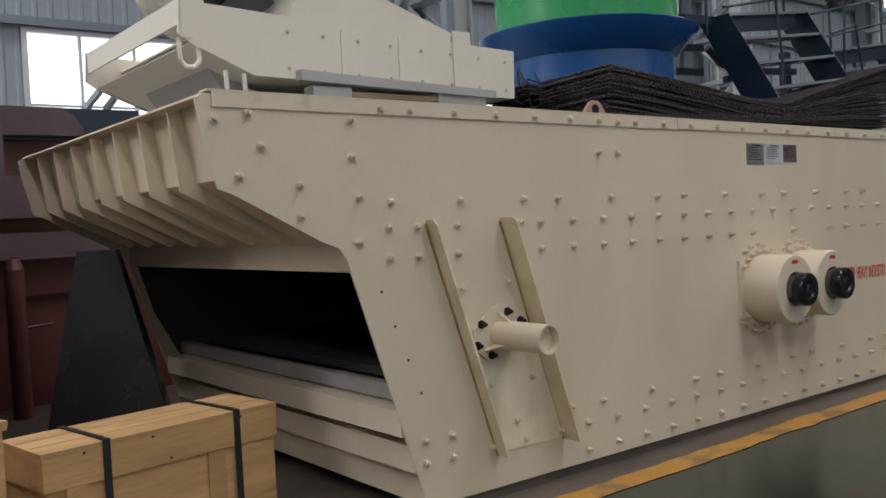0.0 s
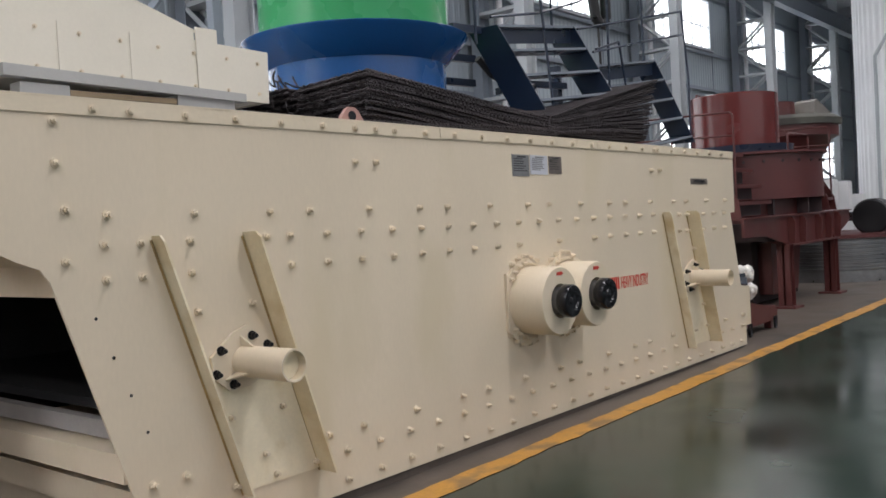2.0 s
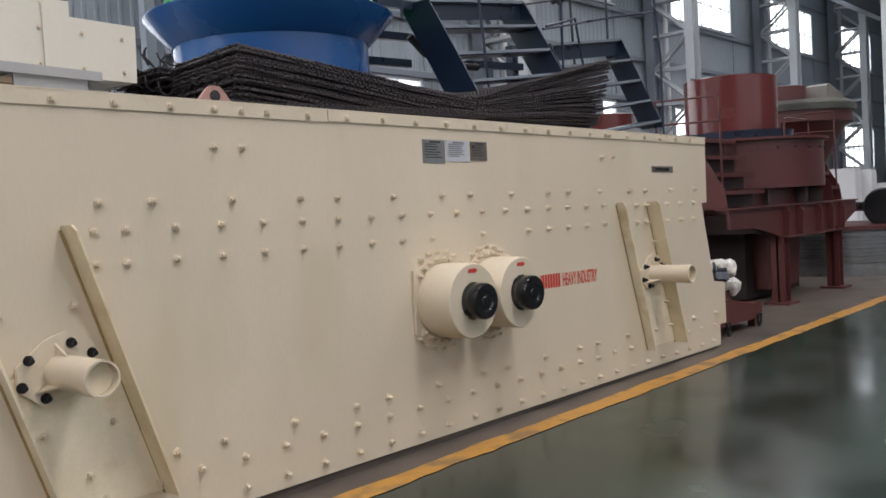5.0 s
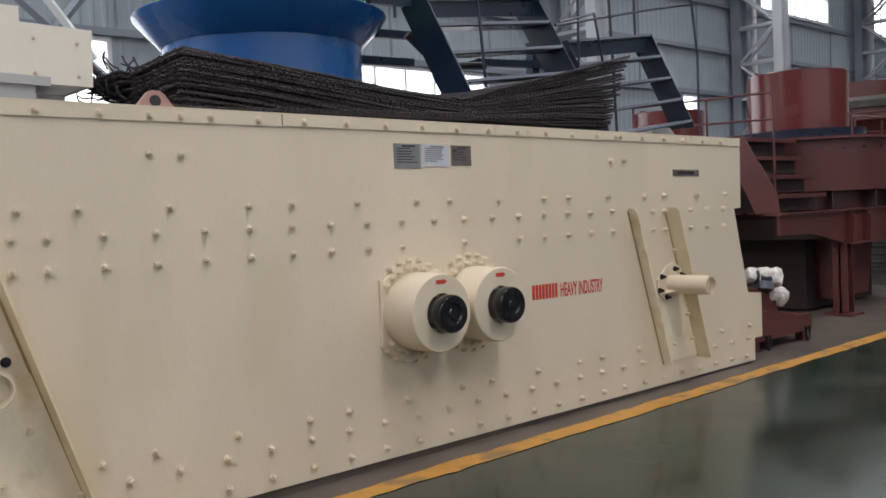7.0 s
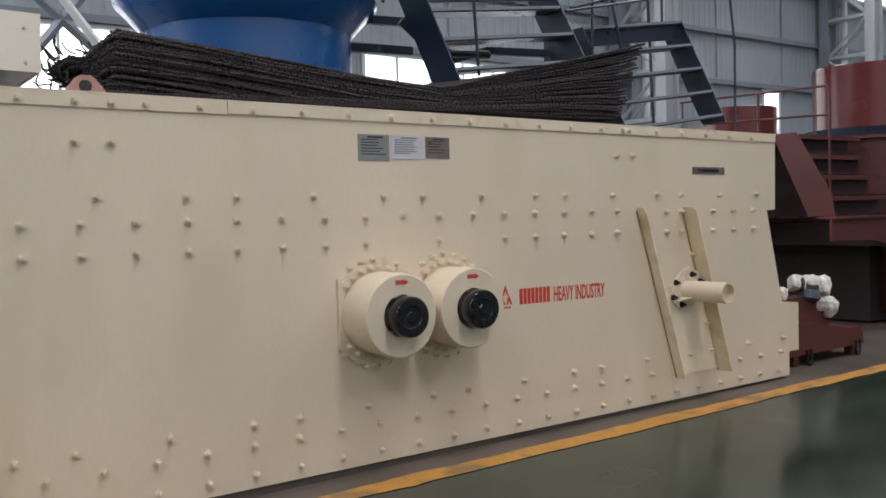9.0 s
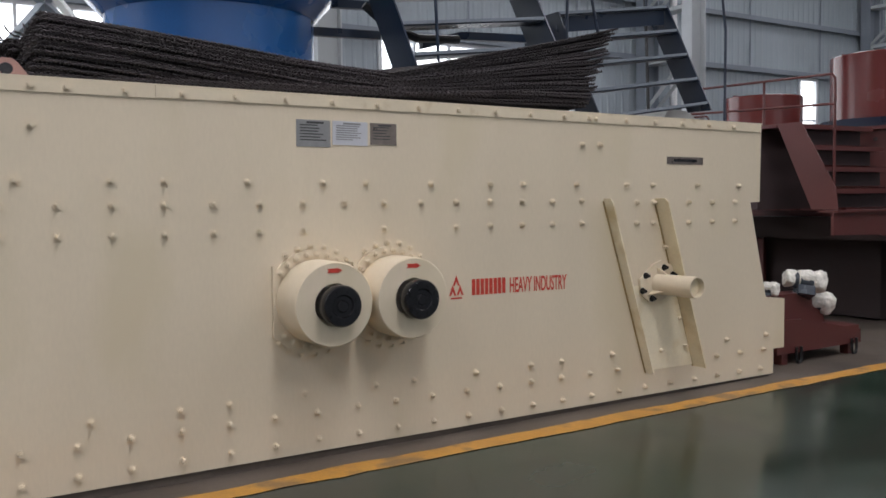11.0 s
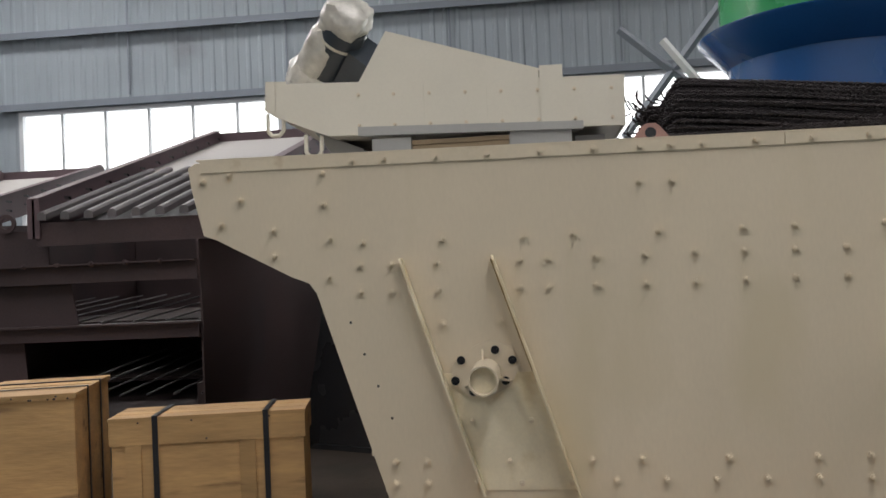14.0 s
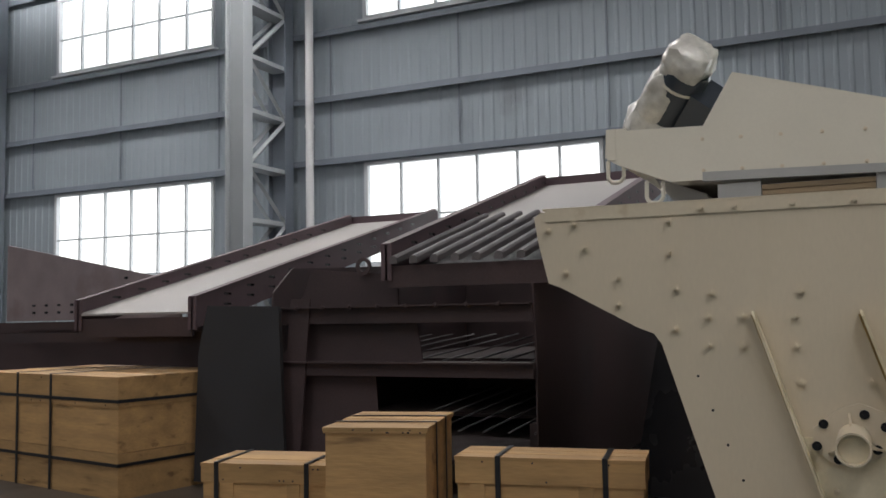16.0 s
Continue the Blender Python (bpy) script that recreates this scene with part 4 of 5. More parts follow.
# ---- wooden crates ----
def crate(m, w, d, h, label, cap=0.12, straps=(0.2, 0.8), hoops=0, cleats=(), boards=3, side_straps=()):
    """A packing crate: board walls, a lid with an overhanging cap, steel straps over the top."""
    c = thing("wooden_crate", m, label, "crate", "packing crates")
    bh = (h - cap) / boards
    for k in range(boards):
        bm = BM()
        box(bm, 0.012, w - 0.012, 0.012, d - 0.012, k * bh + 0.002, (k + 1) * bh - 0.002)
        soften(bm, 0.004, 1)
        part("wall_board", bm, WOOD, c)
    bm = BM()
    box(bm, 0, w, 0, d, h - cap, h - 0.022)
    soften(bm, 0.006, 1)
    part("lid_rim", bm, WOOD, c)
    n = max(2, round(d / 0.16))
    for k in range(n):
        bm = BM()
        box(bm, -0.004, w + 0.004, d * k / n + 0.002 - 0.004 * (k == 0), d * (k + 1) / n - 0.002, h - 0.022, h + random.uniform(-0.003, 0.002))
        soften(bm, 0.003, 1)
        part("lid_board", bm, WOOD, c)
    for u in straps:
        bm = BM()
        x, s_ = w * u, 0.016
        for q in ((x - s_, x + s_, -0.007, -0.002, 0.0, h + 0.004), (x - s_, x + s_, d + 0.006, d + 0.010, 0.0, h + 0.004), (x - s_, x + s_, -0.007, d + 0.010, h + 0.004, h + 0.008)):
            box(bm, *q)
        part("strap", bm, STRAP, c, "dark steel strapping band")
    for u in side_straps:
        bm = BM()
        for q in ((w + 0.003, w + 0.007, d * u - 0.016, d * u + 0.016, 0.0, h + 0.004), (0.0, w + 0.007, d * u - 0.016, d * u + 0.016, h + 0.0042, h + 0.008)):
            box(bm, *q)
        part("strap", bm, STRAP, c)
    for k in range(hoops):
        z = h * (0.80 if k == 0 else 0.28)
        bm = BM()
        for q in ((-0.008, w + 0.008, -0.008, -0.003, z - 0.014, z + 0.014), (w + 0.004, w + 0.008, -0.003, d + 0.005, z - 0.014, z + 0.014), (-0.008, w + 0.008, d + 0.005, d + 0.009, z - 0.014, z + 0.014)):
            box(bm, *q)
        part("strap", bm, STRAP, c)
    for u in cleats:
        bm = BM()
        box(bm, w * u - 0.045, w * u + 0.045, 0.0, 0.0118, 0.0, h - cap - 0.002)
        soften(bm, 0.003, 1)
        part("cleat", bm, WOOD, c)
    for k in range(10):
        ob = new("nail", NAIL)
        ob.parent = c
        ob.location = (random.uniform(0.03, w - 0.03), -0.002, random.choice((h - 0.03, h - cap + 0.02, 0.05)))
    return c


bm = BM()
rod(bm, (0, 0.001, 0), (0, -0.0035, 0), 0.006, 6)
NAIL = finish(bm, "nail", STRAP)
crate(pose(0.87, 3.70, 0, 0, 0, 9.5), 1.13, 0.42, 0.64, "low pine packing crate with two dark steel straps", 0.16, (0.235, 0.80), cleats=(0.12, 0.70), boards=1)
crate(pose(0.096, 3.43, 0, 0, 0, 15), 0.66, 0.92, 0.815, "tall plain pine packing crate with planked lid", 0.035, (), boards=1, side_straps=(0.3, 0.66))
crate(pose(-0.97, 3.55, 0, 0, 0, 12), 0.96, 0.55, 0.525, "low long pine packing crate with steel straps", 0.13, (0.12, 0.80), cleats=(0.2, 0.7), boards=1)
crate(pose(-4.75, 4.72, 0, 0, 0, -10), 2.25, 1.28, 1.025, "large pine packing crate bound with steel bands", 0.26, (0.30, 0.55), hoops=2, boards=2)
DARK_BOLT = bolt_mesh("bolt", OXIDE_DULL, 0.018, 0.024, 0.03)

# ---- dark red screens and feeders behind the crates ----
rs = thing("red_screen", pose(0, 0, 0), "dull dark red vibrating screen with an open end", "screening machine")
RY0, RY1 = 5.2, 9.9
bm = BM()
prism(bm, [(RY0 + 0.02, 0.05), (RY1, 0.08), (RY1, 2.2), (RY0 + 0.3, 1.95), (RY0, 1.72), (RY0 + 0.05, 1.2)], "x", 0.85, 0.866)
part("side_plate", bm, OXIDE_DULL, rs, smooth=0)
bm = BM()
prism(bm, [(-1.62, 0.25), (-1.30, 0.25), (-1.18, 1.66), (-1.38, 1.66), (-1.42, 1.22), (-1.50, 1.14), (-1.50, 1.05)], "y", RY0 - 0.02, RY0 + 0.0)
part("end_plate", bm, OXIDE_DULL, rs, smooth=0)
bm = BM()
prism(bm, [(RY0 + 0.02, 0.15), (RY1, 0.5), (RY1, 2.2), (RY0 + 0.3, 1.95), (RY0, 1.72)], "x", -1.60, -1.584)
part("side_plate", bm, OXIDE_DULL, rs, smooth=0)
for z0, z1 in ((1.44, 1.575), (1.00, 1.108)):
    bm = BM()
    box(bm, -1.50, 0.85, RY0, RY0 + 0.03, z0, z1)
    box(bm, -1.50, 0.85, RY0 - 0.06, RY0 + 0.2, z1, z1 + 0.012)
    part("cross_beam", bm, OXIDE_DULL, rs)
for z0, z1, x1 in ((1.121, 1.439, -0.15), (0.30, 0.999, -0.55)):
    bm = BM()
    prism(bm, [(-1.47, z0), (x1, z0), (x1 - 0.05, z1), (-1.40, z1)], "y", RY0 + 0.10, RY0 + 0.115)
    part("end_sheet", bm, OXIDE_DULL, rs, smooth=0)
for k in range(8):
    ob = new("bolt", DARK_BOLT)
    ob.parent = rs
    ob.location = (-1.3 + 0.27 * k, RY0 - 0.06, 1.58)
# decks use the darkened oxide, so the inside reads as shaded
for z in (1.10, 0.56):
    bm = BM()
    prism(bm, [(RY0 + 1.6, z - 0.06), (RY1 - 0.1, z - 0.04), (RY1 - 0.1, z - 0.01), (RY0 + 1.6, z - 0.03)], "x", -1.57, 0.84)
    part("deck", bm, OXIDE_SHADED, rs, "dark screening deck")
for z, x0, n_ in ((1.125, -1.3, 9), (0.56, -0.5, 7)):
    for k in range(n_):
        bm = BM()
        x = x0 + (0.8 - x0) * k / (n_ - 1)
        rod(bm, (x, RY0 + 0.13, z), (x, RY0 + 2.6, z + 0.16), 0.008, 6)
        part("deck_wire", bm, BAR, rs, "worn steel screen wire")
# pan in the same shade-darkened oxide
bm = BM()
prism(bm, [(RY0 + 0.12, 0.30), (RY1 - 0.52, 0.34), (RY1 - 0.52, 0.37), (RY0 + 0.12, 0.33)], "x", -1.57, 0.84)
part("base_pan", bm, OXIDE_SHADED, rs, "dark pan under the decks")
bm = BM()
box(bm, -1.58, 0.84, RY1 - 0.5, RY1 - 0.45, 0.1, 2.1)
part("rear_panel", bm, OXIDE_DULL, rs)
for x in (-1.5, 0.7):
    for y in (RY0 + 0.3, RY1 - 0.4):
        bm = BM()
        box(bm, x, x + 0.12, y, y + 0.12, 0, 0.62)
        part("foot", bm, OXIDE_DULL, rs)
bm = BM()
prism(bm, [(-1.42, 1.59), (-0.40, 1.59), (-0.40, 1.845), (-1.28, 1.925), (-1.34, 1.75)], "y", RY0 + 0.15, RY0 + 0.17)
part("upper_sheet", bm, OXIDE_DULL, rs)
bm = BM()
lathe(bm, [(0.045, -0.01), (0.075, -0.01), (0.075, 0.01), (0.045, 0.01), (0.045, -0.01)], (-0.72, RY0 + 0.12, 1.93), "y", 16)
part("lifting_eye", bm, OXIDE_DULL, rs)


def pan(x0, x1, y0, y1, z0, slope, wall, label, bars=False, far=0.6):
    """A feeder pan that rises along y between two side walls."""
    t = thing("feeder_pan", pose(0, 0, 0), label, "feeder", "red feeder pans")
    for x in (x0, x1):
        bm = BM()
        L = y1 - y0
        prism(bm, [(y0, z0 - wall), (y1, z0 - wall + slope * L), (y1, z0 + slope * L - 0.03), (y1 - far, z0 + slope * L - 0.02), (y0, z0)], "x", x - 0.01, x + 0.01)
        box(bm, x - 0.05, x + 0.05, y0, y0 + 0.012, z0 - wall, z0)
        prism(bm, [(y0, z0), (y1 - far, z0 + slope * L - 0.02), (y1 - far, z0 + slope * L - 0.008), (y0, z0 + 0.012)], "x", x - 0.045, x + 0.045)
        part("side_wall", bm, PAN_RED, t, smooth=0)
        for k in range(12):
            for q in (0.28, 0.62):
                ob = new("hole_plug", OVAL)
                ob.parent = t
                ob.location = (x + 0.011, y0 + 0.5 + k * 0.36, z0 + slope * (0.5 + k * 0.36) - wall * q)
    bm = BM()
    a = y0 + (1.7 if bars else 0.0)
    prism(bm, [(a, z0 + slope * (a - y0) - wall * 0.5), (y1, z0 - wall * 0.5 + slope * (y1 - y0)), (y1, z0 - wall * 0.5 + slope * (y1 - y0) + 0.02), (a, z0 + slope * (a - y0) - wall * 0.5 + 0.02)], "x", x0 + 0.011, x1 - 0.011)
    part("pan_floor", bm, INNER, t, "scuffed pale steel pan floor")
    bm = BM()
    zz = z0 + slope * (y1 - y0)
    box(bm, x0 + 0.011, x1 - 0.011, y1 - 0.02, y1, zz - wall, zz - 0.03)
    part("back_wall", bm, PAN_RED, t)
    bm = BM()
    box(bm, x0 + 0.011, x1 - 0.011, y0 + 0.02, y0 + 0.05, z0 - wall - 0.06, z0 - wall * 0.5 - 0.03)
    part("front_beam", bm, OXIDE_DULL, t)
    if bars:
        # added black sheet that makes the shade in the gaps between the bars
        bm = BM()
        prism(bm, [(y0 + 0.06, z0 - wall + 0.02), (y0 + 2.3, z0 - wall + 0.02 + slope * 2.24), (y0 + 2.3, z0 - wall + slope * 2.24), (y0 + 0.06, z0 - wall)][::-1], "x", x0 + 0.012, x1 - 0.012)
        part("under_pan", bm, RUBBER, t, "dark sheet for the shade below the bars")
        n = 8
        for k in range(n):
            x = x0 + (x1 - x0) * (k + 0.5) / n
            bm = BM()
            prism(bm, [(x - 0.036, 0), (x + 0.036, 0), (x + 0.034, 0.045), (x + 0.016, 0.062), (x - 0.016, 0.062), (x - 0.034, 0.045)], "y", 0, 2.0)
            for v in bm.verts:
                v.co = Vector((v.co.x, y0 - 0.05 + v.co.y, z0 - wall * 0.55 + v.co.z + v.co.y * slope))
            part("grizzly_bar", bm, BAR, t, "worn steel grizzly bar", smooth=0)
    return t


bm = BM()
prism(bm, [(-0.05, -0.012), (0.05, -0.012), (0.058, 0.0), (0.05, 0.012), (-0.05, 0.012), (-0.058, 0.0)], "x", -0.001, 0.002)
OVAL = finish(bm, "hole_plug", BLACK)
pan(-3.98, -2.51, 5.2, 10.5, 1.705, 0.26, 0.30, "faded red inclined feeder pan with pale worn floor", far=0.1)
pan(-0.43, 1.07, 5.2, 9.4, 2.095, 0.277, 0.30, "faded red grizzly feeder with worn steel bars", bars=True, far=0.1)
sb = thing("red_support_frame", pose(0, 0, 0), "dark red steel frame carrying the feeder pan", "steel frame")
for z0, z1 in ((1.28, 1.38), (1.42, 1.50)):
    bm = BM()
    box(bm, -6.8, -2.1, 5.6, 5.75, z0, z1)
    part("beam", bm, OXIDE_DULL, sb)
for x in (-6.5, -2.2):
    bm = BM()
    box(bm, x, x + 0.16, 5.58, 5.74, 0, 1.28)
    part("post", bm, OXIDE_DULL, sb)
bm = BM()
prism(bm, [(-6.8, 1.52), (-3.9, 1.52), (-3.95, 1.75), (-4.1, 1.98), (-6.8, 2.5)], "y", 6.6, 6.63)
p = part("side_plate", bm, MAUVE, sb, "pale primed plate with rows of bolt holes", smooth=0)
for i in range(9):
    for j in range(2):
        ob = new("hole_plug", OVAL)
        ob.parent = p
        ob.location = (-6.3 + 0.22 * i, 6.598, 1.62 + 0.09 * j)
        ob.rotation_euler = (0, 0, radians(-90))
        ob.scale = (1, 0.5, 1.2)
for i in range(5):
    ob = new("hole_plug", OVAL)
    ob.parent = p
    ob.location = (-4.75, 6.598, 1.65 + 0.09 * i)
    ob.rotation_euler = (0, 0, radians(-90))
    ob.scale = (1, 0.5, 1.2)
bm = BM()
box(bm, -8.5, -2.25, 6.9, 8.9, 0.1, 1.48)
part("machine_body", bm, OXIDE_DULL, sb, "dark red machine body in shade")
# dark sheet panel leaning between the pans
bm = BM()
prism(bm, [(-2.35, 0.05), (-1.35, 0.05), (-1.42, 1.6), (-2.2, 1.62), (-2.3, 1.2)], "y", 5.05, 5.09)
solo("dark_steel_sheet", bm, DARK_SHEET, "dark upright steel sheet leaning beside the red screen", "steel sheet", smooth=0)

# ---- black tapered guard and red stuff seen past the end of the screen ----
GUARD = material("dusty_black_gloss_paint", (0.030, 0.030, 0.034), 0.28, vary=0.08, scale=2.0, bump=0.08)
guard = thing("belt_guard", pose(1.82, 6.0, 0, 0, 0, -25), "glossy black tapered sheet guard standing on the floor", "belt guard")
bm = BM()
lo_ = [(-0.40, -0.18, 0), (0.46, -0.18, 0), (0.46, 0.2, 0), (-0.40, 0.2, 0)]
hi_ = [(-0.12, -0.10, 1.40), (0.12, -0.10, 1.40), (0.12, 0.14, 1.40), (-0.12, 0.14, 1.40)]
a = [bm.verts.new(q) for q in lo_]
b = [bm.verts.new(q) for q in hi_]
for i in range(4):
    j = (i + 1) % 4
    bm.faces.new((a[i], a[j], b[j], b[i]))
bm.faces.new(b)
bm.faces.new(a[::-1])
soften(bm, 0.03, 3)
part("shell", bm, GUARD, guard)
bm = BM()
box(bm, -0.44, 0.5, -0.22, 0.24, 0, 0.04)
part("foot_flange", bm, GUARD, guard)
rh = thing("red_hopper", pose(0, 0, 0), "dark red steel hopper with a navy rim band", "hopper")
bm = BM()
prism(bm, [(1.5, 1.0), (3.6, 1.0), (3.6, 2.62), (1.5, 2.68)], "y", 8.4, 8.46)
part("front_wall", bm, OXIDE, rh)
bm = BM()
box(bm, 1.1, 2.95, 8.3, 8.40, 2.37, 2.66)
part("rim", bm, NAVY, rh, "dark navy rim band")
bm = BM()
prism(bm, [(1.05, 2.40), (2.42, 2.40), (2.40, 2.48), (2.34, 2.57), (2.24, 2.645), (1.05, 2.655)], "y", 8.18, 8.299)
soften(bm, 0.015, 2)
part("rounded_trough_end", bm, PAN_RED, rh, "faded red trough with a rounded end", smooth=0)
for z0, z1 in ((1.70, 2.06), (1.34, 1.56)):
    bm = BM()
    box(bm, 1.3, 2.75, 8.30, 8.33, z0, z1)
    box(bm, 1.3, 2.75, 8.20, 8.399, z0 - 0.014, z0 - 0.001)
    part("stiffener_band", bm, PAN_RED, rh)
for x0, x1 in ((2.48, 2.70), (2.66, 2.88)):
    bm = BM()
    rod(bm, (x0, 8.35, 2.66), (x1, 8.35, 2.93), 0.035, 4)
    part("stay", bm, GIRT, rh)
bm = BM()
box(bm, 1.5, 3.6, 8.5, 9.8, 0.0, 1.7)
part("bin", bm, OXIDE, rh)
post = BM()
rod(post, (1.72, 8.0, 0), (1.72, 8.0, 1.25), 0.08, 16)
lathe(post, [(0.0, 1.36), (0.05, 1.34), (0.08, 1.25)], (1.72, 8.0, 0), "z", 16)
rod(post, (1.72, 8.0, 0.75), (2.0, 8.0, 0.77), 0.014, 6)
solo("red_post", post, OXIDE, "dark red round post with a rod", "post")

# ---- red crusher beyond the screen ----
def crusher(m, label):
    c = thing("impact_crusher", m, label, "crusher", "red crushers")
    for x in (-1.07, 1.05):
        for y in (-1.05, 1.0):
            bm = BM()
            box(bm, x - 0.09, x + 0.09, y - 0.012, y + 0.012, 0.03, 0.92)
            box(bm, x - 0.09, x - 0.075, y - 0.09, y + 0.09, 0.03, 0.92)
            box(bm, x + 0.075, x + 0.09, y - 0.09, y + 0.09, 0.03, 0.92)
            box(bm, x - 0.17, x + 0.17, y - 0.17, y + 0.17, 0, 0.03)
            part("leg", bm, OXIDE, c)
    bm = BM()
    prism(bm, [(-2.75, 1.06), (-1.95, 1.04), (-1.1, 0.88), (1.1, 0.88), (1.9, 1.12), (1.9, 1.28), (-2.75, 1.28)], "y", -1.12, -1.09)
    box(bm, -2.75, 1.9, -1.16, -0.95, 1.28, 1.30)
    box(bm, -1.1, 1.1, -1.18, -0.98, 0.865, 0.885)
    part("base_frame", bm, OXIDE, c, smooth=0)
    for x in (-1.1, -0.62, 0.1, 0.6, 1.08):
        bm = BM()
        prism(bm, [(-1.20, 0.9), (-1.12, 0.9), (-1.12, 1.27), (-1.18, 1.27), (-1.22, 1.2)], "x", x - 0.012, x + 0.012)
        part("rib", bm, OXIDE, c)
    # underside shade is put into this frame's darker oxide
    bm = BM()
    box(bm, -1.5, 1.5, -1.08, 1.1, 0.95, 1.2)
    part("under_frame", bm, OXIDE_SHADED, c)
    bm = BM()
    prism(bm, [(-0.75, 0.15), (0.35, 0.15), (0.55, 0.9), (-0.75, 0.9)], "y", -0.75, 0.6)
    part("discharge_chute", bm, OXIDE, c, smooth=0)
    bm = BM()
    lathe(bm, [(0.0, 1.30), (1.02, 1.30), (1.02, 1.53), (1.24, 1.53), (1.24, 2.17), (1.31, 2.18), (1.31, 2.215), (0.0, 2.215)], (0, 0, 0), "z", 64)
    part("rotor_housing", bm, OXIDE, c)
    for k in range(28):
        a = 2 * math.pi * k / 28
        ob = new("bolt", DARK_BOLT)
        ob.parent = c
        ob.location = (1.243 * math.cos(a), 1.243 * math.sin(a), 2.07)
        ob.rotation_euler = (0, 0, a + math.pi / 2)
    for k in range(12):
        a = 2 * math.pi * (k + 0.5) / 12
        ca, sa = math.cos(a), math.sin(a)
        bm = BM()
        box(bm, -0.012, 0.012, 1.0, 1.2, 1.302, 1.528)
        for v in bm.verts:
            v.co = Vector((v.co.x * sa + v.co.y * ca, -v.co.x * ca + v.co.y * sa, v.co.z))
        part("gusset", bm, OXIDE_DULL, c)
    for x in (-1.15, 1.15):
        bm = BM()
        prism(bm, [(-1.085, 0.88), (-0.2, 1.03), (1.1, 1.03), (1.1, 1.27), (-1.085, 1.27)], "x", x - 0.012, x + 0.012)
        part("end_plate", bm, OXIDE, c, smooth=0)
    # bed coloured dark for the shade below the housing
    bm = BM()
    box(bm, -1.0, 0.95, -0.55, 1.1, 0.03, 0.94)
    part("machine_bed", bm, OXIDE_SHADED, c)
    bm = BM()
    lathe(bm, [(0.0, 2.232), (0.80, 2.232), (0.82, 2.36), (0.0, 2.36)], (0.1, 0, 0), "z", 48)
    part("collar", bm, NAVY, c, "dark collar ring under the drum")
    bm = BM()
    lathe(bm, [(0.65, 2.362), (0.655, 3.14), (0.64, 3.15), (0.62, 3.14), (0.62, 2.4)], (0, 0, 0), "z", 72)
    part("feed_drum", bm, OXIDE_GLOSS, c, "glossy dark red feed drum")
    bm = BM()
    pipe(bm, [(-0.1, 0.55, 3.13), (-0.1, 0.55, 3.24), (0.04, 0.55, 3.24), (0.04, 0.55, 3.13)], 0.012)
    part("lifting_handle", bm, OXIDE, c)
    bm = BM()
    pipe(bm, [(-0.55, -0.98, 2.23), (-0.55, -0.98, 2.44), (-0.50, -0.98, 2.47), (0.25, -1.0, 2.47), (0.3, -1.0, 2.44), (0.3, -1.0, 2.2)], 0.014)
    part("guard_rail", bm, OXIDE, c)
    for side, xa, xb in ((-1, -2.50, -1.27), (1, 1.27, 1.62)):
        st = new("stair")
        st.parent = c
        for k in range(4):
            ya, z = -0.95 + 0.12 * k, 1.51 + 0.225 * k
            bm = BM()
            box(bm, xa + 0.013, xb, ya, ya + 0.20, z - 0.03, z)
            box(bm, xa + 0.013, xb, ya - 0.012, ya - 0.001, z - 0.045, z + 0.004)
            part("tread", bm, OXIDE, st, smooth=0)
            bm = BM()
            box(bm, xa + 0.013, xb, ya + 0.14, ya + 0.15, z - 0.19, z - 0.031)
            part("riser", bm, OXIDE_DULL, st)
        for x in (xa,) if side < 0 else (xa, xb + 0.013):
            bm = BM()
            prism(bm, [(-1.0, 1.305), (-0.97, 1.53), (-0.57, 2.21), (-0.28, 2.21), (-0.70, 1.305)], "x", x, x + 0.012)
            part("stringer", bm, OXIDE, st, smooth=0)
        bm = BM()
        box(bm, xa, xb, -0.28, 1.0, 2.17, 2.21)
        part("platform", bm, OXIDE, st)
        bm = BM()
        box(bm, xa + 0.05, xb, 0.0, 0.98, 1.30, 2.165)
        part("cabinet_body", bm, OXIDE_DULL, st)
        hx = xa + 0.02 if side < 0 else xb - 0.02
        for pts in ([(hx, -0.94, 1.52), (hx, -0.94, 2.62), (hx, -0.90, 2.66), (hx, 0.98, 2.70)], [(hx, -0.94, 2.36), (hx, 0.98, 2.42)], [(hx, -0.1, 2.21), (hx, -0.1, 2.68)], [(hx, 0.95, 2.21), (hx, 0.95, 2.70)]):
            bm = BM()
            pipe(bm, pts, 0.014)
            part("handrail", bm, OXIDE, st)
    return c


cr = crusher(pose(14.05, 5.25, 0), "dark red impact crusher with glossy feed drum and side stairs")
cr2 = copy_thing(cr, pose(16.55, 9.0, 0, 0, 0, 0))
tagged(cr2, "dark red impact crusher partly hidden behind the stairs")

# red motor base at the end of the screen
base = thing("motor_base", pose(0, 0, 0), "dark red motor base frame with lifting loops on the floor", "machine base")
bm = BM()
prism(bm, [(9.85, 0.10), (11.05, 0.10), (11.05, 0.22), (10.2, 0.38), (9.85, 0.40)], "y", 3.68, 3.70)
part("side_beam", bm, OXIDE, base, smooth=0)
bm = BM()
prism(bm, [(9.85, 0.10), (11.05, 0.10), (11.05, 0.22), (10.2, 0.38), (9.85, 0.40)], "y", 4.35, 4.37)
part("side_beam", bm, OXIDE, base, smooth=0)
bm = BM()
box(bm, 9.85, 11.05, 3.70, 4.35, 0.16, 0.26)
part("deck_plate", bm, OXIDE, base)
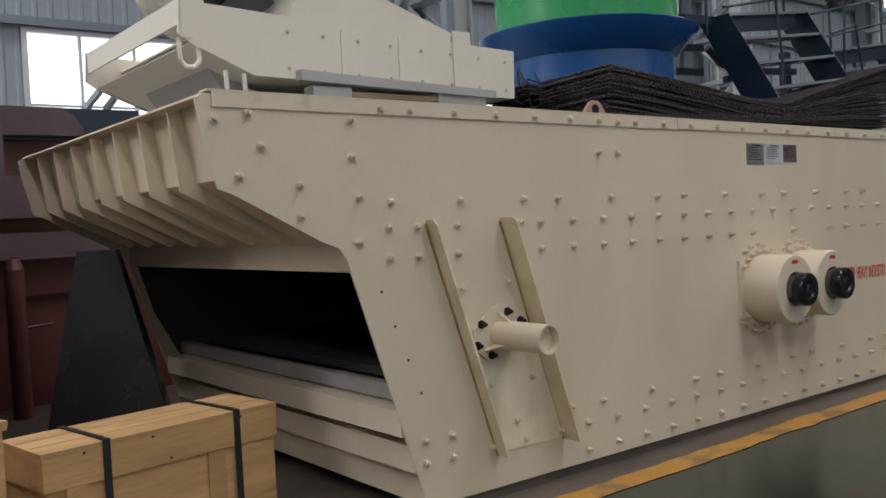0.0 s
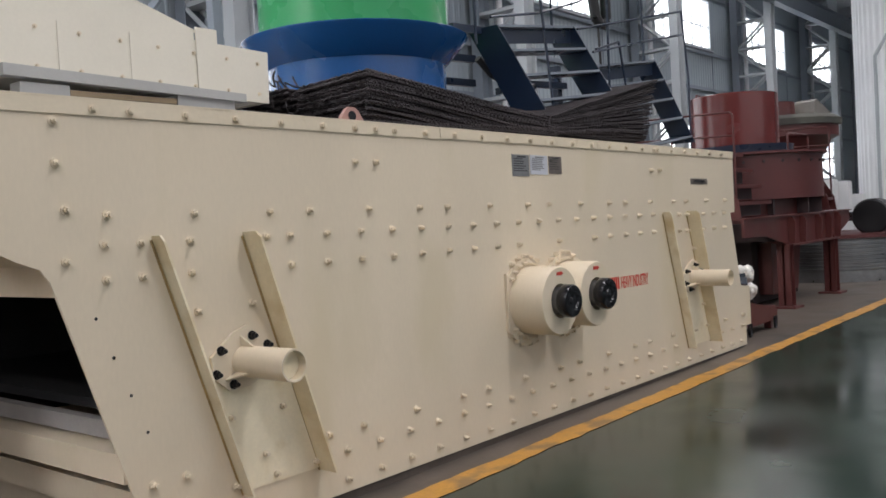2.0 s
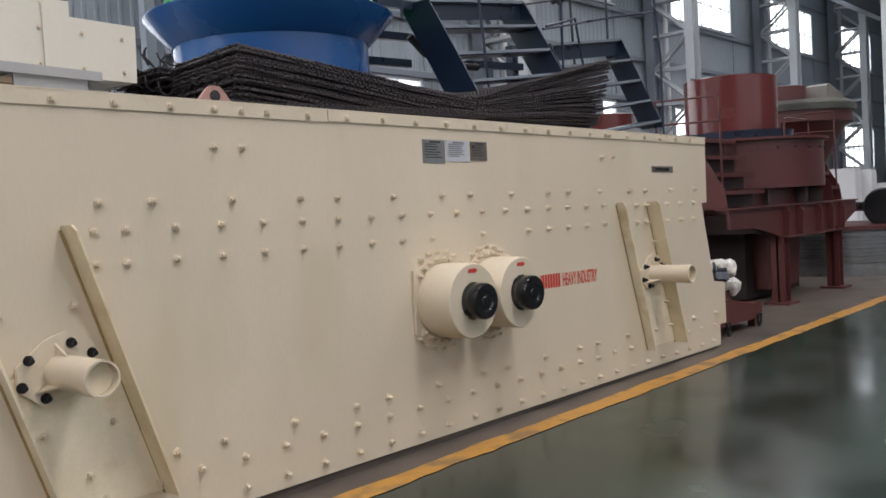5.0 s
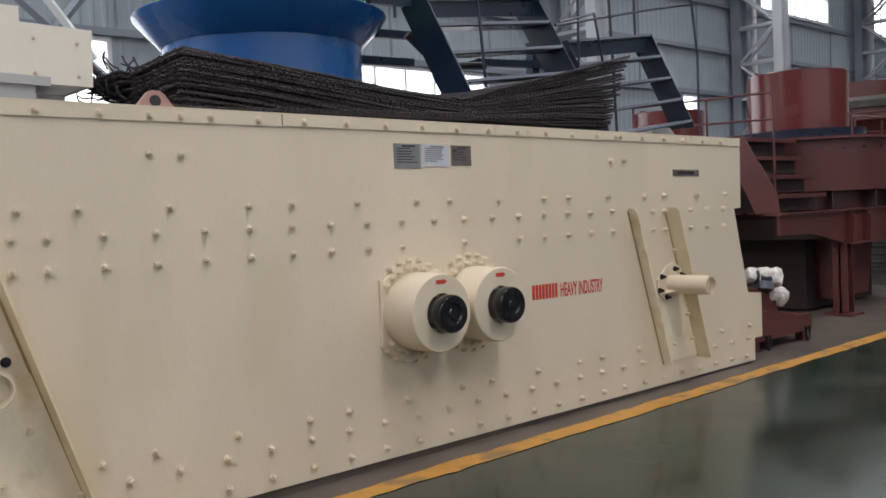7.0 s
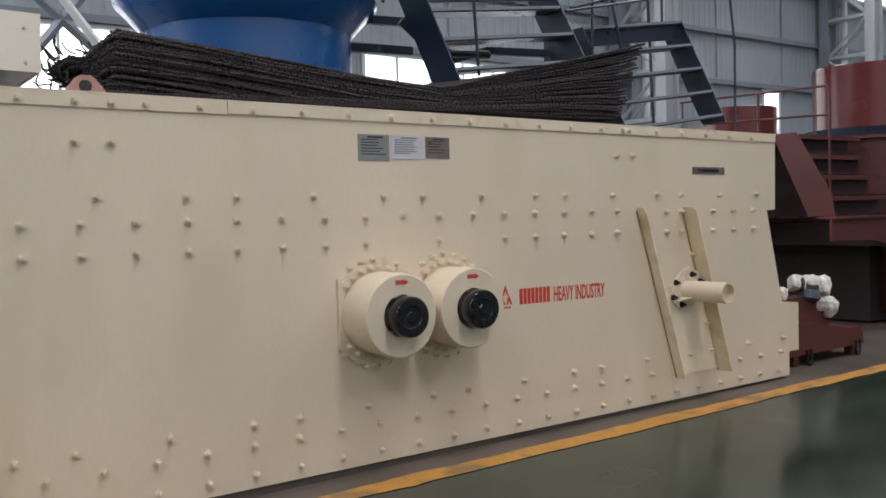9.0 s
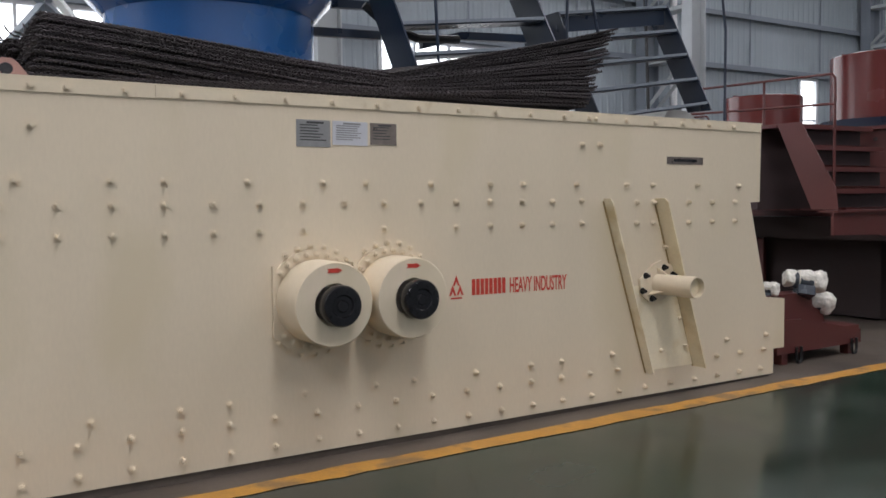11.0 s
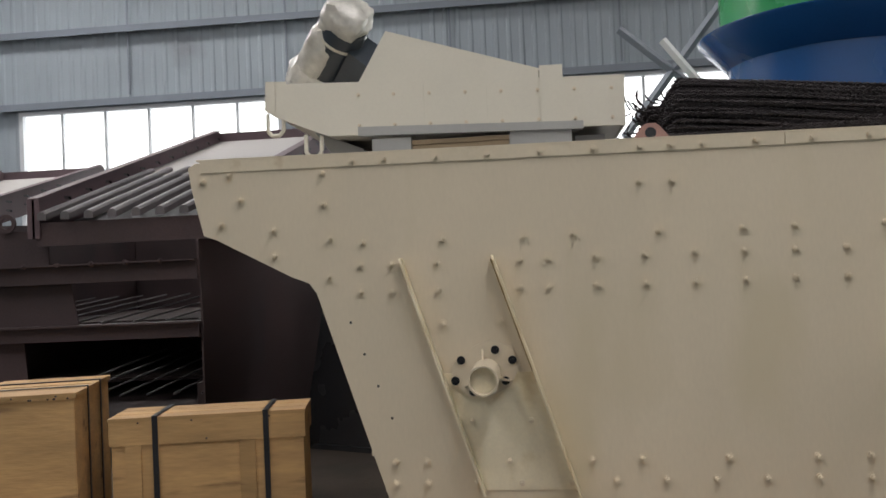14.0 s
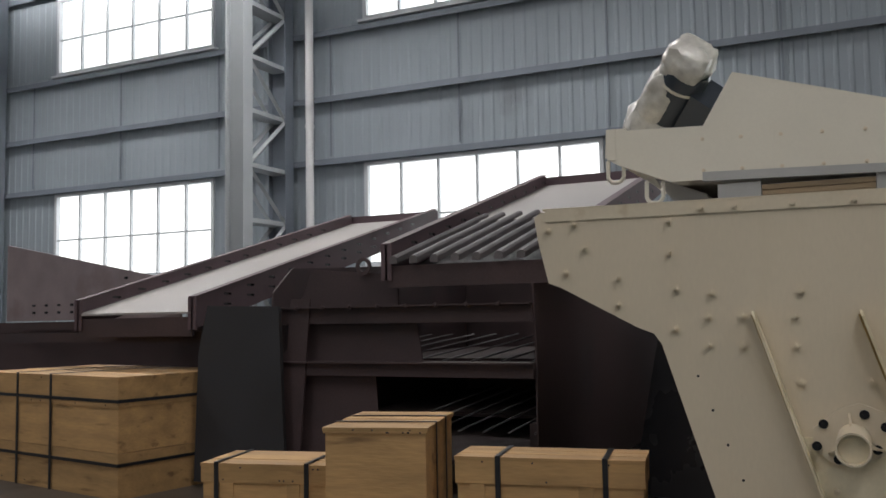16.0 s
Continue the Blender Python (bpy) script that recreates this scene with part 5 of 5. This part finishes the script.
for x in (10.12, 10.92):
    bm = BM()
    pipe(bm, [(x - 0.035, 3.66, 0.15), (x - 0.035, 3.66, 0.05), (x - 0.02, 3.66, 0.015), (x + 0.02, 3.66, 0.015), (x + 0.035, 3.66, 0.05), (x + 0.035, 3.66, 0.15)], 0.013, 8)
    part("lifting_loop", bm, BLACK, base)
bm = BM()
prism(bm, [(10.0, 0.26), (10.95, 0.26), (10.9, 0.40), (10.72, 0.56), (10.0, 0.56)], "y", 3.98, 4.16)
part("motor_bracket", bm, OXIDE, base, smooth=0)
for x in (9.95, 10.9):
    for y in (3.75, 4.3):
        bm = BM()
        box(bm, x, x + 0.08, y - 0.04, y + 0.04, 0, 0.16)
        part("foot", bm, OXIDE, base)

# cone crusher farther on
cc = thing("cone_crusher", pose(19.4, 6.35, 0), "dark red cone crusher with a worn grey rim", "crusher")
bm = BM()
lathe(bm, [(0.0, 0.6), (0.8, 0.6), (0.8, 1.6), (0.62, 2.0), (1.0, 2.72), (1.14, 2.78), (1.14, 3.0), (0.0, 3.0)], (0, 0, 0), "z", 56)
part("frame", bm, OXIDE, cc)
bm = BM()
lathe(bm, [(0.0, 3.0), (1.2, 3.0), (1.22, 3.12), (1.1, 3.2), (0.0, 3.2)], (0, 0, 0), "z", 56)
part("rim_ring", bm, RIM_GREY, cc, "worn greenish grey rim ring")
bm = BM()
lathe(bm, [(0.0, 3.2), (0.46, 3.2), (0.45, 3.5), (0.0, 3.53)], (-0.45, 0, 0), "z", 40)
part("feed_cap", bm, OXIDE, cc)
bm = BM()
prism(bm, [(-0.1, 3.2), (1.0, 3.2), (1.0, 3.34), (0.1, 3.55), (-0.05, 3.5)], "y", -0.75, -0.35)
soften(bm, 0.03)
part("lever_casting", bm, CASTING, cc, "grey-brown casting on top")
bm = BM()
box(bm, -1.3, 1.3, -1.1, 1.1, 0.0, 0.6)
part("base", bm, OXIDE_DULL, cc)
bm = BM()
lathe(bm, [(0.0, -0.28), (0.30, -0.28), (0.33, -0.25), (0.33, 0.25), (0.30, 0.28), (0.0, 0.28)], (-1.15, -2.05, 1.12), "x", 32)
part("drive_pulley", bm, RUBBER, cc, "black drive pulley")
bm = BM()
rod(bm, (-0.9, -2.05, 1.12), (0.2, -0.7, 1.12), 0.09, 12)
part("shaft", bm, BLACK_STEEL, cc)

ring = thing("grooved_flywheel", pose(18.3, 5.15, 0), "bare steel grooved flywheel lying on the floor", "flywheel")
bm = BM()
prof = [(1.15, 0.0), (1.52, 0.0), (1.52, 0.20)]
for k in range(8):
    z = 0.22 + 0.065 * k
    prof += [(1.55, z), (1.55, z + 0.025), (1.50, z + 0.035), (1.50, z + 0.055)]
prof += [(1.55, 0.76), (1.15, 0.76), (1.15, 0.0)]
lathe(bm, prof, (0, 0, 0), "z", 72)
part("rim", bm, STEEL, ring)
bm = BM()
lathe(bm, [(0.0, 0.765), (1.5, 0.765), (1.5, 0.83), (0.0, 0.83)], (0, 0, 0), "z", 56)
part("cover_plate", bm, OXIDE, ring, "red oxide plate lying on the flywheel")

for x, y, h in ((27.5, 7.6, 2.05), (28.6, 7.5, 2.0), (29.8, 7.4, 1.6)):
    cb = thing("white_cabinet", pose(x, y, 0, 0, 0, 8), "pale grey-white steel cabinet by the end wall", "cabinet", "white cabinets")
    bm = BM()
    box(bm, 0, 1.0, 0, 0.8, 0.05, h)
    soften(bm, 0.02)
    part("body", bm, WHITE_SHEET, cb)
    bm = BM()
    box(bm, 0.06, 0.94, -0.02, -0.001, 0.15, h - 0.08)
    part("door", bm, WHITE_SHEET, cb)
    bm = BM()
    box(bm, 0.03, 0.97, 0.03, 0.77, 0, 0.05)
    part("plinth", bm, GIRT, cb)
# tall white tank or silo wall at the end of the hall
bm = BM()
prism(bm, [(36.5 + r * math.cos(2 * math.pi * k / 240), 6.1 + r * math.sin(2 * math.pi * k / 240)) for k, r in ((k, (3.0, 3.0, 2.95, 2.95)[k % 4]) for k in range(240))], "z", 0, 9.5)
silo = thing("white_silo", pose(0, 0, 0), "tall white ribbed sheet silo at the end of the hall", "silo")
part("shell", bm, WHITE_SHEET, silo, smooth=0)
bm = BM()
lathe(bm, [(3.02, 0.0), (3.06, 0.0), (3.06, 0.12), (3.02, 0.12), (3.02, 0.0)], (36.5, 6.1, 0), "z", 96)
part("base_ring", bm, GIRT, silo)
bm = BM()
pipe(bm, [(32.9, 7.6, 0), (32.9, 7.6, 6.2), (33.3, 7.0, 7.4), (34.5, 5.0, 9.0)], 0.06, 10)
solo("silo_pipe", bm, COLUMN_PAINT, "pale grey pipe running up the silo", "pipe")
